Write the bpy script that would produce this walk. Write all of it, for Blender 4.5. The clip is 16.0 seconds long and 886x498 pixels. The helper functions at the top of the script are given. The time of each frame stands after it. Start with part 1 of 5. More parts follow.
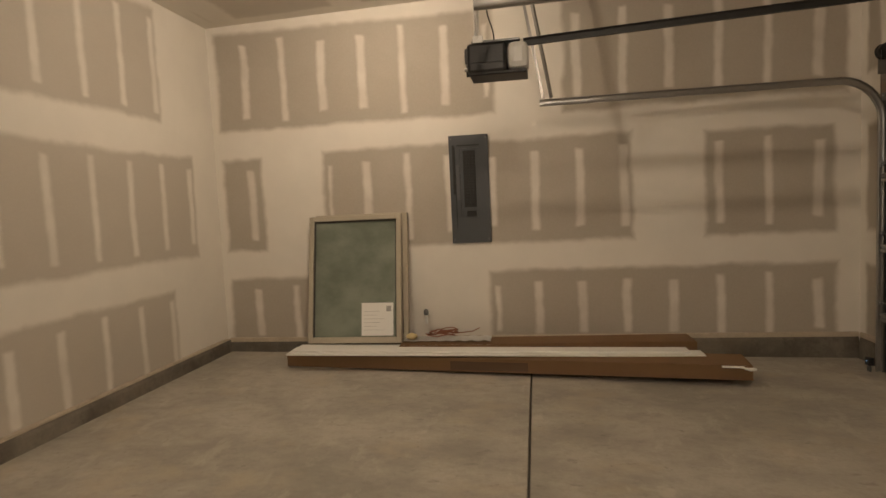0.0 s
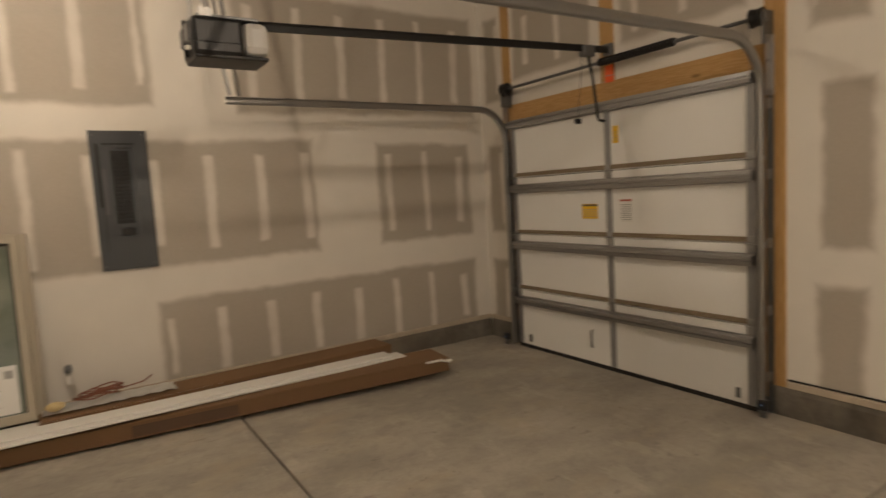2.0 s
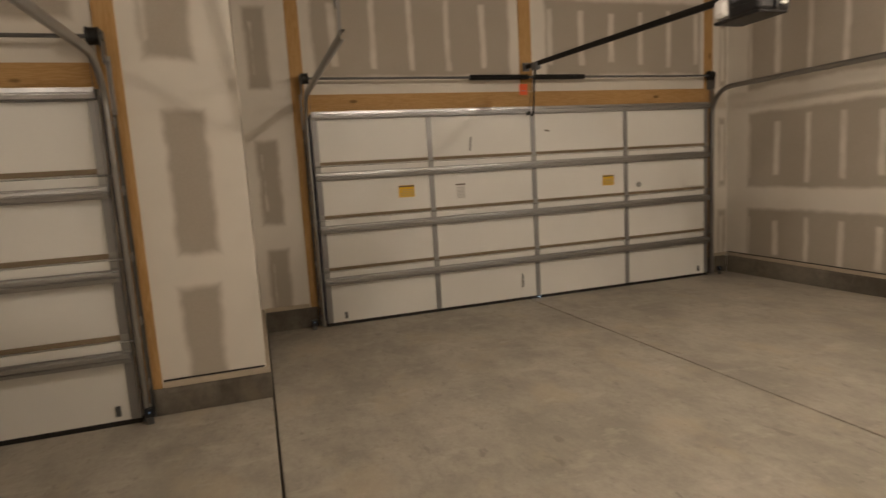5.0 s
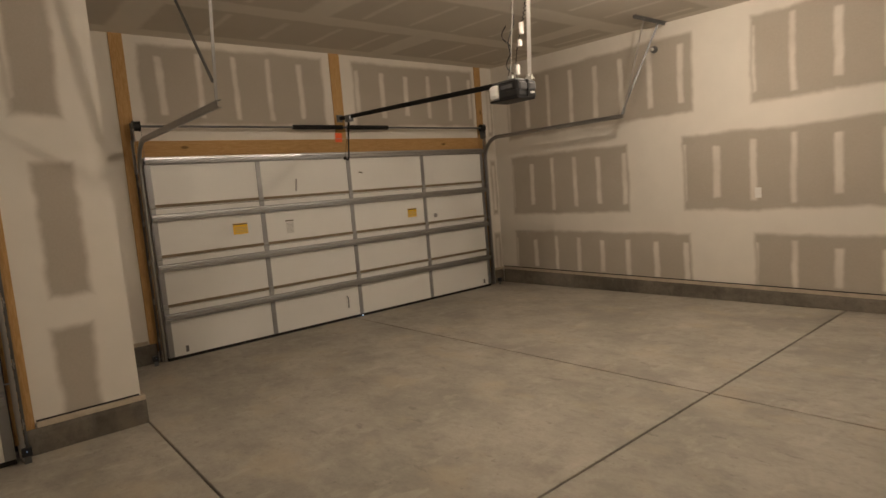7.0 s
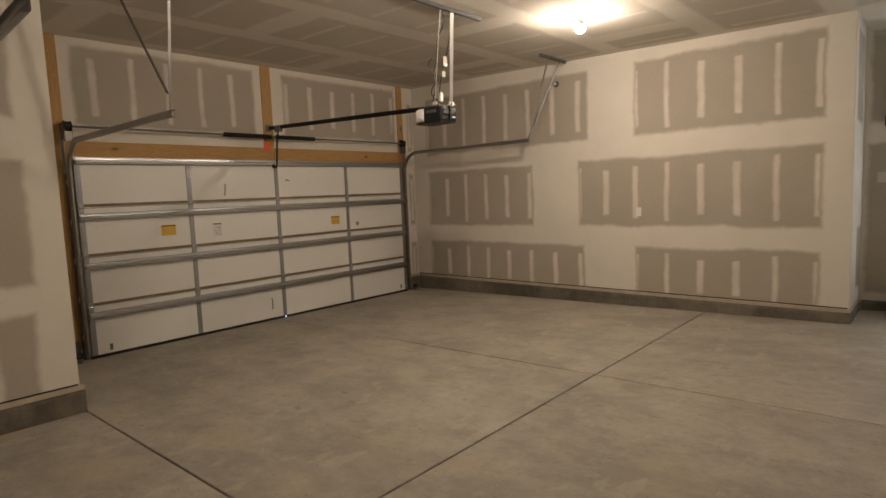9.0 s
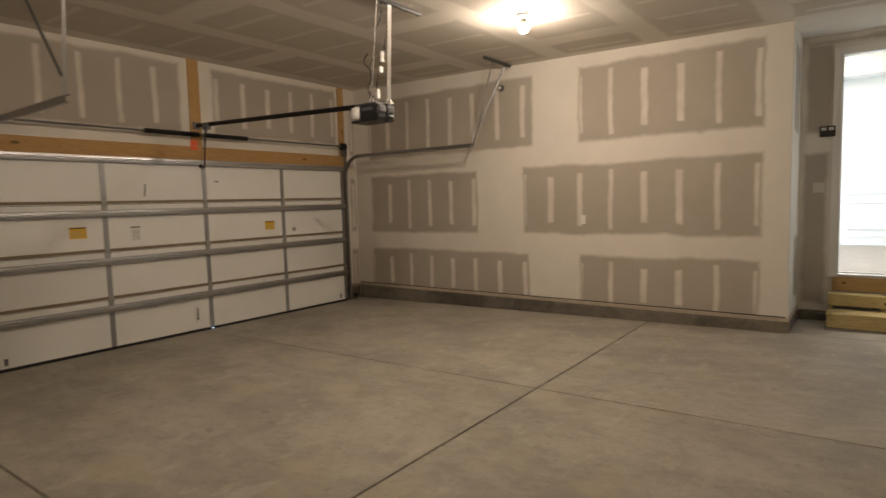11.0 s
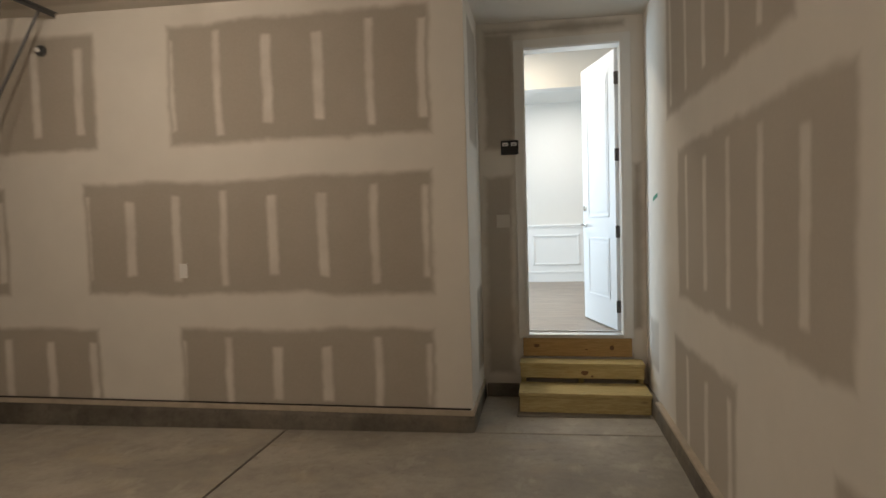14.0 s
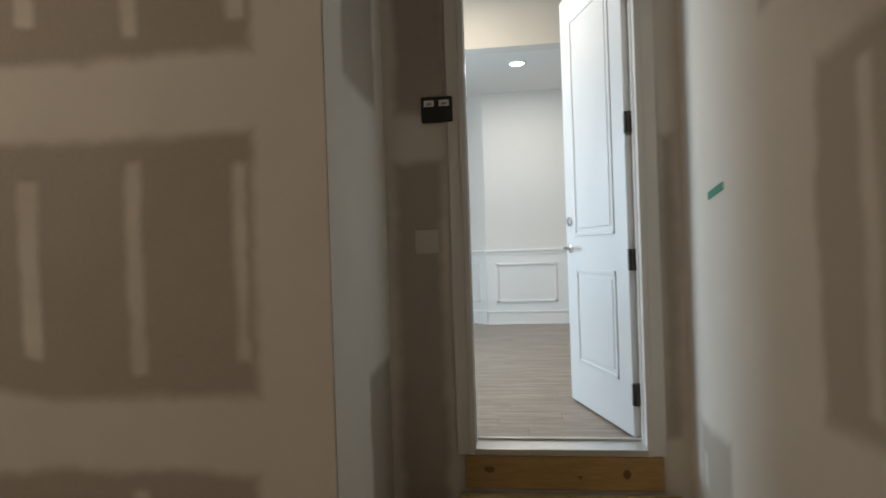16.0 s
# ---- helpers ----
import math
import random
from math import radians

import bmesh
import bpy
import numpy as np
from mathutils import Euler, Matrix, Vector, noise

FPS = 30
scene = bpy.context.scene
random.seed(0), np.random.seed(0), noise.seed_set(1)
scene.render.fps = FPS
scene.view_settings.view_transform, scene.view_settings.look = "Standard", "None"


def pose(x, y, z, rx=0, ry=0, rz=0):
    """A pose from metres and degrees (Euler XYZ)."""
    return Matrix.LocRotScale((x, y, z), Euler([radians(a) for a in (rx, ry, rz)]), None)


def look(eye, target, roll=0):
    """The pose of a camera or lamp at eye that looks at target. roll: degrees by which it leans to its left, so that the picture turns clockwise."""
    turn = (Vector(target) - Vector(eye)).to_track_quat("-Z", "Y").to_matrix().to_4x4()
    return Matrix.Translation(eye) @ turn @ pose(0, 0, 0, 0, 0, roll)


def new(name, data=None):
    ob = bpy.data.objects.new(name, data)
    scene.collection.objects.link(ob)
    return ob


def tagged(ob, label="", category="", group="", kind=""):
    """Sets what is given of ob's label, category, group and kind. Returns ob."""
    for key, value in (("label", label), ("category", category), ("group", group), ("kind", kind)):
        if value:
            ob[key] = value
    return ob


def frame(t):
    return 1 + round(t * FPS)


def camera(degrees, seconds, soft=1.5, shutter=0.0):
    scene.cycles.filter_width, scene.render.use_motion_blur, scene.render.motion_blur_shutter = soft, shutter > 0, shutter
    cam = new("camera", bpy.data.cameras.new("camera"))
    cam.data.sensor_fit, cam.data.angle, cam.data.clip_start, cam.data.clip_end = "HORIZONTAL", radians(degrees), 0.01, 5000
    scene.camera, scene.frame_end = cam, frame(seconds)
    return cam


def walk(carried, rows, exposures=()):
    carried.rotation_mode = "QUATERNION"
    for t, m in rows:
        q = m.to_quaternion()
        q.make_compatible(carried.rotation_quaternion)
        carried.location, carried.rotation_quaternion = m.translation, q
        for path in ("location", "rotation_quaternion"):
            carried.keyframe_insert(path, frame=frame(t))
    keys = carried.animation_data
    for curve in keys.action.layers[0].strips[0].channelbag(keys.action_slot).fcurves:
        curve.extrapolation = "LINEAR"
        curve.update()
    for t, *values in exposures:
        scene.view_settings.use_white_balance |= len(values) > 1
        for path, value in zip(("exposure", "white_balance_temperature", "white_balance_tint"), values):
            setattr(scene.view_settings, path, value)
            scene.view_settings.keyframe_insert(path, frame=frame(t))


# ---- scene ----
cam = camera(75.3, 16.0, shutter=0.35)
PATH = [
    (0, (0.353, 0.385, 1.376), (0.028, 2.353, 1.229), -2.7),
    (0.5, (0.063, 0.787, 1.335), (-0.109, 2.775, 1.203), -3.4),
    (1, (-0.144, 0.928, 1.371), (-0.054, 2.921, 1.224), -3.3),
    (1.5, (-0.32, 0.901, 1.425), (0.213, 2.821, 1.251), -3.6),
    (2, (-0.617, 0.966, 1.446), (0.471, 2.633, 1.251), -3.4),
    (2.5, (-0.827, 1.042, 1.467), (0.701, 2.309, 1.226), -3.0),
    (3, (-0.941, 1.126, 1.474), (0.887, 1.885, 1.185), -2.8),
    (3.5, (-0.938, 1.354, 1.445), (1.003, 1.739, 1.151), -3.2),
    (4, (-1.025, 1.642, 1.459), (0.951, 1.712, 1.161), -2.2),
    (4.5, (-1.075, 1.893, 1.486), (0.888, 1.639, 1.196), -2.5),
    (5, (-1.098, 2.028, 1.451), (0.789, 1.42, 1.18), -3.4),
    (7.5, (-2.007, 3.236, 1.568), (-0.553, 1.88, 1.345), -4.1),
    (8, (-2.129, 3.467, 1.568), (-0.764, 2.023, 1.337), -3.4),
    (10.5, (-2.151, 3.423, 1.542), (-0.875, 1.89, 1.391), -1.4),
    (11, (-2.042, 3.136, 1.494), (-0.856, 1.534, 1.329), -1.5),
    (11.5, (-1.982, 2.799, 1.55), (-0.952, 1.095, 1.361), -1.9),
    (12, (-1.938, 2.405, 1.55), (-1.106, 0.598, 1.35), -2.5),
    (12.5, (-1.963, 1.923, 1.572), (-1.286, 0.052, 1.373), -2.1),
    (13, (-1.925, 1.401, 1.497), (-1.374, -0.516, 1.351), -1.6),
    (13.5, (-1.95, 0.862, 1.521), (-1.527, -1.09, 1.411), -1.5),
    (14, (-1.918, 0.25, 1.535), (-1.576, -1.719, 1.446), -1.6),
    (14.5, (-1.964, -0.347, 1.53), (-1.705, -2.329, 1.466), -1.8),
    (15, (-2.059, -0.91, 1.474), (-1.84, -2.898, 1.457), -2.1),
    (15.5, (-1.992, -1.466, 1.495), (-1.877, -3.462, 1.479), -1.8),
    (16, (-2.0, -2.03, 1.506), (-1.754, -4.015, 1.504), -1.9),
]
EXPOSURES = [(0.0, 0.5, 6550, 10), (1.0, 0.48, 6500, 10), (2.0, 0.55, 6350, 10), (3.5, 0.55, 6200, 10), (5.0, 0.42, 6150, 10), (7.5, 0.25, 6250, 10), (11.0, 0.18, 6250, 10), (12.5, -0.04, 6200, 10), (13.0, -0.13, 6200, 10), (14.0, -0.46, 6150, 10), (14.5, -0.63, 6150, 10), (16.0, -1.0, 6120, 10)]
walk(cam, [(t, look(eye, target, roll)) for t, eye, target, roll in PATH], EXPOSURES)

# ---- light ----
world = bpy.data.worlds.new("world")
scene.world = world
world.use_nodes = True
world.node_tree.nodes["Background"].inputs[0].default_value = (0.05, 0.06, 0.08, 1)
world.node_tree.nodes["Background"].inputs[1].default_value = 0.05

WARM = (1.0, 0.805, 0.605)
COOL = (0.70, 0.88, 1.0)
# the lamp over the single bay is weaker than the two over the double bay
LAMPS = ((-0.9, 4.25, 0.0), (0.70, -1.98, 1.0), (0.70, 0.10, 1.0))


def area_lamp(name, m, watts, colour, sx, sy):
    data = bpy.data.lights.new(name, "AREA")
    data.shape, data.size, data.size_y = "RECTANGLE", sx, sy
    data.energy, data.color = watts, colour
    ob = new(name, data)
    ob.matrix_world = m
    return ob


# daylight in the opening of the house window, and the recessed lamps of the house
area_lamp("window_light", look((0.46, -6.6, 1.9), (-3.0, -6.0, 1.5)), 150, COOL, 1.3, 1.7)
area_lamp("recessed_light", look((-2.1, -8.0, 3.365), (-2.1, -8.0, 0)), 34, (1.0, 0.93, 0.85), 0.14, 0.14)
area_lamp("recessed_light", look((-1.6, -5.6, 3.44), (-1.6, -5.6, 0)), 34, (1.0, 0.82, 0.6), 0.14, 0.14)

# ---- materials ----


class Nodes:
    """Short hand for building node materials."""

    def __init__(self, name):
        self.mat = bpy.data.materials.new(name)
        self.mat.use_nodes = True
        self.tree = self.mat.node_tree
        self.tree.nodes.clear()
        self.out = self.tree.nodes.new("ShaderNodeOutputMaterial")
        self.bsdf = self.tree.nodes.new("ShaderNodeBsdfPrincipled")
        self.link(self.bsdf.outputs[0], self.out.inputs[0])

    def link(self, a, b):
        self.tree.links.new(a, b)

    def put(self, socket, value):
        if isinstance(value, (int, float)):
            socket.default_value = value
        elif isinstance(value, tuple):
            socket.default_value = (*value, 1) if len(value) == 3 and len(socket.default_value) == 4 else value
        else:
            self.link(value, socket)

    def math(self, op, a, b=0.0, c=0.0, clamp=False):
        n = self.tree.nodes.new("ShaderNodeMath")
        n.operation, n.use_clamp = op, clamp
        for s, v in zip(n.inputs, (a, b, c)):
            self.put(s, v)
        return n.outputs[0]

    def step(self, v, a, b, lo=0.0, hi=1.0):
        n = self.tree.nodes.new("ShaderNodeMapRange")
        n.interpolation_type = "SMOOTHSTEP"
        for s, x in zip(n.inputs, (v, a, b, lo, hi)):
            self.put(s, x)
        return n.outputs[0]

    def mix(self, f, a, b, mode="MIX"):
        n = self.tree.nodes.new("ShaderNodeMix")
        n.data_type, n.blend_type = "RGBA", mode
        self.put(n.inputs[0], f), self.put(n.inputs[6], a), self.put(n.inputs[7], b)
        return n.outputs[2]

    def position(self):
        return self.tree.nodes.new("ShaderNodeNewGeometry").outputs["Position"]

    def objpos(self):
        return self.tree.nodes.new("ShaderNodeTexCoord").outputs["Object"]

    def random(self):
        return self.tree.nodes.new("ShaderNodeObjectInfo").outputs["Random"]

    def split(self, v):
        n = self.tree.nodes.new("ShaderNodeSeparateXYZ")
        self.link(v, n.inputs[0])
        return n.outputs

    def join(self, x, y, z):
        n = self.tree.nodes.new("ShaderNodeCombineXYZ")
        for s, v in zip(n.inputs, (x, y, z)):
            self.put(s, v)
        return n.outputs[0]

    def scaled(self, v, sx, sy, sz):
        n = self.tree.nodes.new("ShaderNodeMapping")
        self.link(v, n.inputs[0])
        n.inputs[3].default_value = (sx, sy, sz)
        return n.outputs[0]

    def noise(self, v, scale, detail=3.0, rough=0.55):
        n = self.tree.nodes.new("ShaderNodeTexNoise")
        self.link(v, n.inputs["Vector"])
        n.inputs["Scale"].default_value, n.inputs["Detail"].default_value, n.inputs["Roughness"].default_value = scale, detail, rough
        return n.outputs["Fac"]

    def bump(self, h, strength=0.2, distance=0.01):
        n = self.tree.nodes.new("ShaderNodeBump")
        n.inputs["Strength"].default_value, n.inputs["Distance"].default_value = strength, distance
        self.link(h, n.inputs["Height"])
        self.link(n.outputs[0], self.bsdf.inputs["Normal"])

    def set(self, colour=None, rough=None, metal=None, **more):
        for key, v in (("Base Color", colour), ("Roughness", rough), ("Metallic", metal), *more.items()):
            if v is not None:
                self.put(self.bsdf.inputs[key.replace("_", " ")], v)
        return self.mat


PAPER, MUD = (0.43, 0.385, 0.325), (0.74, 0.70, 0.635)


def drywall(name, axis, rects, start, pitch=0.4, strip=True, cover=1.0):
    """Unpainted gypsum board: grey paper where a rect (s0, s1, z0, z1) is left bare, joint compound elsewhere, and filled screw rows."""
    n = Nodes(name)
    p = n.position()
    xyz = n.split(p)
    s, z = (xyz[axis[0]], xyz[axis[1]])
    wob = n.noise(p, 2.2, 3)
    wob2 = n.noise(n.scaled(p, 1.0, 1.0, 1.0), 9.0, 3)
    edge = n.math("ADD", n.math("MULTIPLY", n.math("SUBTRACT", wob, 0.5), 0.085), n.math("MULTIPLY", n.math("SUBTRACT", wob2, 0.5), 0.035))
    inside = rows = None
    for s0, s1, z0, z1 in rects:
        ds = n.math("SUBTRACT", (s1 - s0) / 2, n.math("ABSOLUTE", n.math("SUBTRACT", s, (s0 + s1) / 2)))
        dz = n.math("SUBTRACT", (z1 - z0) / 2, n.math("ABSOLUTE", n.math("SUBTRACT", z, (z0 + z1) / 2)))
        d = n.math("MINIMUM", ds, dz)
        inside = d if inside is None else n.math("MAXIMUM", inside, d)
        if strip:
            d = n.math("MINIMUM", n.math("ADD", ds, 0.09), dz)
            rows = d if rows is None else n.math("MAXIMUM", rows, d)
    inside = n.math("ADD", inside, edge)
    bare = n.step(inside, -0.026, 0.04)
    if strip:
        q = n.math("DIVIDE", n.math("SUBTRACT", s, start), pitch)
        cell = n.math("ROUND", q)
        wn = n.tree.nodes.new("ShaderNodeTexWhiteNoise")
        wn.noise_dimensions = "1D"
        n.link(cell, wn.inputs["W"])
        rnd = wn.outputs["Value"]
        sway = n.math("MULTIPLY", n.math("SUBTRACT", n.noise(p, 1.6, 2), 0.5), 0.055)
        off = n.math("ABSOLUTE", n.math("ADD", n.math("MULTIPLY", n.math("SUBTRACT", q, cell), pitch), sway))
        wide = n.math("ADD", n.math("ADD", 0.032, n.math("MULTIPLY", rnd, 0.013)), n.math("MULTIPLY", n.math("SUBTRACT", wob2, 0.5), 0.03))
        line = n.math("SUBTRACT", 1.0, n.step(off, n.math("SUBTRACT", wide, 0.026), n.math("ADD", wide, 0.018)))
        low = n.math("ADD", 0.05, n.math("MULTIPLY", rnd, 0.09))
        ends = n.step(n.math("ADD", rows, edge), low, n.math("ADD", low, 0.035))
        line = n.math("MULTIPLY", n.math("MULTIPLY", line, ends), n.math("ADD", 0.42, n.math("MULTIPLY", n.noise(p, 3.5, 3), 0.72)), clamp=True)
        bare = n.math("MULTIPLY", bare, n.math("SUBTRACT", 1.0, line))
    fade = n.math("ADD", 0.78, n.math("MULTIPLY", n.noise(p, 1.3, 4), 0.4), clamp=True)
    bare = n.math("MULTIPLY", n.math("MULTIPLY", bare, fade), cover)
    fine = n.noise(p, 60, 3)
    mud = n.mix(n.noise(p, 3.5, 5), tuple(c * 0.93 for c in MUD), tuple(min(1, c * 1.06) for c in MUD))
    paper = n.mix(fine, tuple(c * 0.93 for c in PAPER), tuple(c * 1.06 for c in PAPER))
    n.bump(n.math("ADD", n.math("MULTIPLY", fine, 0.35), n.math("SUBTRACT", 1.0, bare)), 0.12, 0.004)
    return n.set(n.mix(bare, mud, paper), 0.93, Specular_IOR_Level=0.25)


def concrete(name, dark, light, streak=1.0):
    n = Nodes(name)
    p = n.position()
    r = n.random()
    shift = n.join(n.math("MULTIPLY", r, 7.0), n.math("MULTIPLY", r, 3.0), 0.0)
    add = n.tree.nodes.new("ShaderNodeVectorMath")
    n.link(p, add.inputs[0]), n.link(shift, add.inputs[1])
    q = add.outputs[0]
    big = n.noise(n.scaled(q, 0.6, 0.9, 1), 1.1, 5, 0.6)
    mid = n.noise(n.scaled(q, 1.0, 1.3, 1), 2.4, 7, 0.68)
    fine = n.noise(q, 45, 4, 0.7)
    grit = n.noise(q, 260, 2, 0.6)
    f = n.math("ADD", n.math("MULTIPLY", big, 0.55), n.math("MULTIPLY", mid, 0.45))
    f = n.step(f, 0.38, 0.62)
    col = n.mix(f, dark, light)
    stain = n.step(n.noise(n.scaled(q, 1.2, 1.7, 1), 2.1, 8, 0.74), 0.54, 0.68)
    col = n.mix(n.math("MULTIPLY", stain, 0.32 * streak), col, tuple(c * 0.6 for c in dark))
    pale = n.step(n.noise(n.scaled(q, 1.9, 1.1, 1), 1.7, 6, 0.7), 0.58, 0.74)
    col = n.mix(n.math("MULTIPLY", pale, 0.35), col, tuple(min(1, c * 1.25) for c in light))
    col = n.mix(n.math("MULTIPLY", n.step(fine, 0.3, 0.75), 0.22), col, tuple(c * 0.8 for c in dark))
    swirl = n.step(n.noise(n.scaled(q, 1.0, 1.5, 1), 9.0, 9, 0.78), 0.46, 0.66)
    col = n.mix(n.math("MULTIPLY", swirl, 0.30), col, tuple(c * 0.68 for c in dark))
    pit = n.step(n.noise(n.scaled(q, 1.4, 1.0, 1), 6.5, 9, 0.8), 0.60, 0.70)
    col = n.mix(n.math("MULTIPLY", pit, 0.28), col, tuple(min(1, c * 1.3) for c in light))
    tan = n.step(n.noise(n.scaled(q, 0.9, 1.2, 1), 1.9, 5, 0.6), 0.52, 0.70)
    col = n.mix(n.math("MULTIPLY", tan, 0.4), col, (light[0] * 1.02, light[1] * 0.93, light[2] * 0.78))
    speck = n.step(n.noise(q, 21, 2, 0.5), 0.68, 0.76)
    col = n.mix(n.math("MULTIPLY", speck, 0.35), col, tuple(c * 0.5 for c in dark))
    scuff = n.step(n.noise(n.scaled(q, 1.0, 2.3, 1), 4.3, 7, 0.62), 0.63, 0.70)
    col = n.mix(n.math("MULTIPLY", scuff, 0.42), col, tuple(c * 0.55 for c in dark))
    dust = n.step(n.noise(n.scaled(q, 1.6, 0.8, 1), 3.1, 8, 0.66), 0.56, 0.66)
    col = n.mix(n.math("MULTIPLY", dust, 0.30), col, tuple(min(1, c * 1.22) for c in light))
    n.bump(n.math("ADD", n.math("MULTIPLY", fine, 0.6), n.math("MULTIPLY", grit, 0.4)), 0.25, 0.003)
    return n.set(col, n.math("ADD", 0.5, n.math("MULTIPLY", mid, 0.35)), Specular_IOR_Level=0.35)


def lumber(name, dark, light, along, knots=True):
    """Sawn softwood, grain along one world axis."""
    n = Nodes(name)
    p = n.position()
    r = n.math("MULTIPLY", n.random(), 11.0)
    add = n.tree.nodes.new("ShaderNodeVectorMath")
    n.link(p, add.inputs[0]), n.link(n.join(r, r, r), add.inputs[1])
    k = [9.0, 9.0, 9.0]
    k[along] = 0.7
    g = n.scaled(add.outputs[0], *k)
    rings = n.noise(g, 3.0, 4, 0.6)
    w = n.math("FRACT", n.math("MULTIPLY", rings, 7.0))
    grain = n.math("ABSOLUTE", n.math("SUBTRACT", w, 0.5))
    fine = n.noise(n.scaled(add.outputs[0], *[x * 6 for x in k]), 6.0, 3)
    col = n.mix(n.math("MULTIPLY", grain, 1.6, clamp=True), dark, light)
    col = n.mix(n.math("MULTIPLY", fine, 0.35), col, tuple(c * 0.7 for c in dark))
    if knots:
        v = n.tree.nodes.new("ShaderNodeTexVoronoi")
        v.inputs["Scale"].default_value = 1.0
        kk = [5.5, 5.5, 5.5]
        kk[along] = 2.2
        n.link(n.scaled(add.outputs[0], *kk), v.inputs["Vector"])
        spot = n.math("SUBTRACT", 1.0, n.step(v.outputs["Distance"], 0.06, 0.13))
        col = n.mix(n.math("MULTIPLY", spot, 0.8), col, tuple(c * 0.28 for c in dark))
    n.bump(n.math("ADD", grain, fine), 0.15, 0.002)
    return n.set(col, 0.72, Specular_IOR_Level=0.3)


def plain(name, colour, rough=0.5, metal=0.0, vary=0.08, scale=6.0, grain=80.0, bump=0.05, **more):
    n = Nodes(name)
    p = n.position()
    a, b = n.noise(p, scale, 4), n.noise(p, grain, 3)
    lo, hi = tuple(c * (1 - vary) for c in colour), tuple(min(1, c * (1 + vary)) for c in colour)
    col = n.mix(n.math("ADD", n.math("MULTIPLY", a, 0.7), n.math("MULTIPLY", b, 0.3)), lo, hi)
    n.bump(b, bump, 0.002)
    return n.set(col, n.math("ADD", rough - 0.06, n.math("MULTIPLY", a, 0.12)), metal, **more)


def glowing(name, colour, strength):
    n = Nodes(name)
    n.set((0.8, 0.8, 0.8), 0.4)
    n.put(n.bsdf.inputs["Emission Color"], colour)
    n.bsdf.inputs["Emission Strength"].default_value = strength
    return n.mat


M_FLOOR = concrete("floor_concrete", (0.30, 0.277, 0.237), (0.445, 0.41, 0.35), 0.8)
M_KERB = concrete("kerb_concrete", (0.10, 0.088, 0.071), (0.23, 0.205, 0.168), 1.4)
M_JOINT = plain("joint_dark", (0.10, 0.088, 0.075), 0.9)
M_PINE_Z = lumber("pine_upright", (0.46, 0.27, 0.10), (0.62, 0.40, 0.18), 2)
M_PINE_Y = lumber("pine_level", (0.46, 0.27, 0.10), (0.60, 0.38, 0.17), 1)
M_TREATED = lumber("treated_pine", (0.44, 0.34, 0.14), (0.62, 0.52, 0.27), 0)
M_PLATE = plain("dusty_sill_plate", (0.47, 0.40, 0.31), 0.85, 0, 0.42, 9, 60, 0.25)
M_RIM = lumber("rim_board", (0.36, 0.23, 0.09), (0.50, 0.33, 0.14), 0)
M_DOORSKIN = plain("door_panel_white", (0.83, 0.825, 0.80), 0.42, 0, 0.05, 2.0, 40, 0.03)
M_LIP = plain("panel_edge_foam", (0.24, 0.19, 0.125), 0.8)
M_GALV = plain("galvanised_steel", (0.40, 0.40, 0.405), 0.32, 0.93, 0.06, 5, 40, 0.0)
M_TRACK = plain("track_steel", (0.34, 0.335, 0.325), 0.36, 0.9, 0.08, 5, 40, 0.0)
M_STRAP = plain("bright_steel_strap", (0.66, 0.65, 0.63), 0.42, 0.6, 0.06, 5, 40, 0.0)
M_STILE = plain("stamped_steel_stile", (0.33, 0.33, 0.335), 0.45, 0.6, 0.08, 5, 40, 0.0)
M_GALV_DULL = plain("dull_galvanised_steel", (0.185, 0.19, 0.195), 0.38, 0.85, 0.18, 6, 50, 0.01)
M_BLACK = plain("black_steel", (0.010, 0.0095, 0.009), 0.5, 0.2, 0.2, 10, 90, 0.1)
M_PLASTIC = plain("black_plastic", (0.012, 0.012, 0.013), 0.42, 0, 0.15)
M_LENS = plain("frosted_lens", (0.72, 0.71, 0.69), 0.35, 0, 0.04)
M_SMOKED = plain("smoked_panel", (0.085, 0.085, 0.09), 0.3)
# black of the rubber seals, also used for the painted shadow strips
M_RUBBER_SHADE = plain("rubber_and_shade_black", (0.02, 0.018, 0.016), 0.8)
M_YELLOW = plain("yellow_label", (0.80, 0.50, 0.015), 0.5)
M_ORANGE = plain("orange_tag", (0.85, 0.13, 0.03), 0.5)
M_RED = plain("red_print", (0.45, 0.10, 0.06), 0.6)
M_INKDARK = plain("dark_print", (0.11, 0.085, 0.06), 0.6)
M_INK = plain("grey_print", (0.35, 0.34, 0.33), 0.6)
M_WHITE = plain("white_plastic", (0.78, 0.77, 0.74), 0.4, 0, 0.03)
M_PAINT = plain("white_door_paint", (0.80, 0.81, 0.82), 0.35, 0, 0.02, 3, 60, 0.02)
M_TRIM = plain("trim_paint", (0.78, 0.765, 0.73), 0.4, 0, 0.04, 3, 60, 0.03)
M_CARD = plain("cardboard", (0.18, 0.103, 0.048), 0.85, 0, 0.16, 5, 70, 0.08)
M_PANELGREY = plain("panel_grey_enamel", (0.055, 0.06, 0.066), 0.42, 0.0, 0.1)
M_PANELDARK = plain("breaker_black", (0.012, 0.012, 0.012), 0.5)
M_VINYL = plain("almond_vinyl", (0.41, 0.365, 0.285), 0.5, 0, 0.07)
M_SCREEN = plain("dark_gap", (0.05, 0.045, 0.04), 0.8)
M_HINGE = plain("bronze_hinge", (0.10, 0.085, 0.075), 0.4, 0.7)
M_CHROME = plain("satin_nickel", (0.62, 0.60, 0.57), 0.25, 1.0)
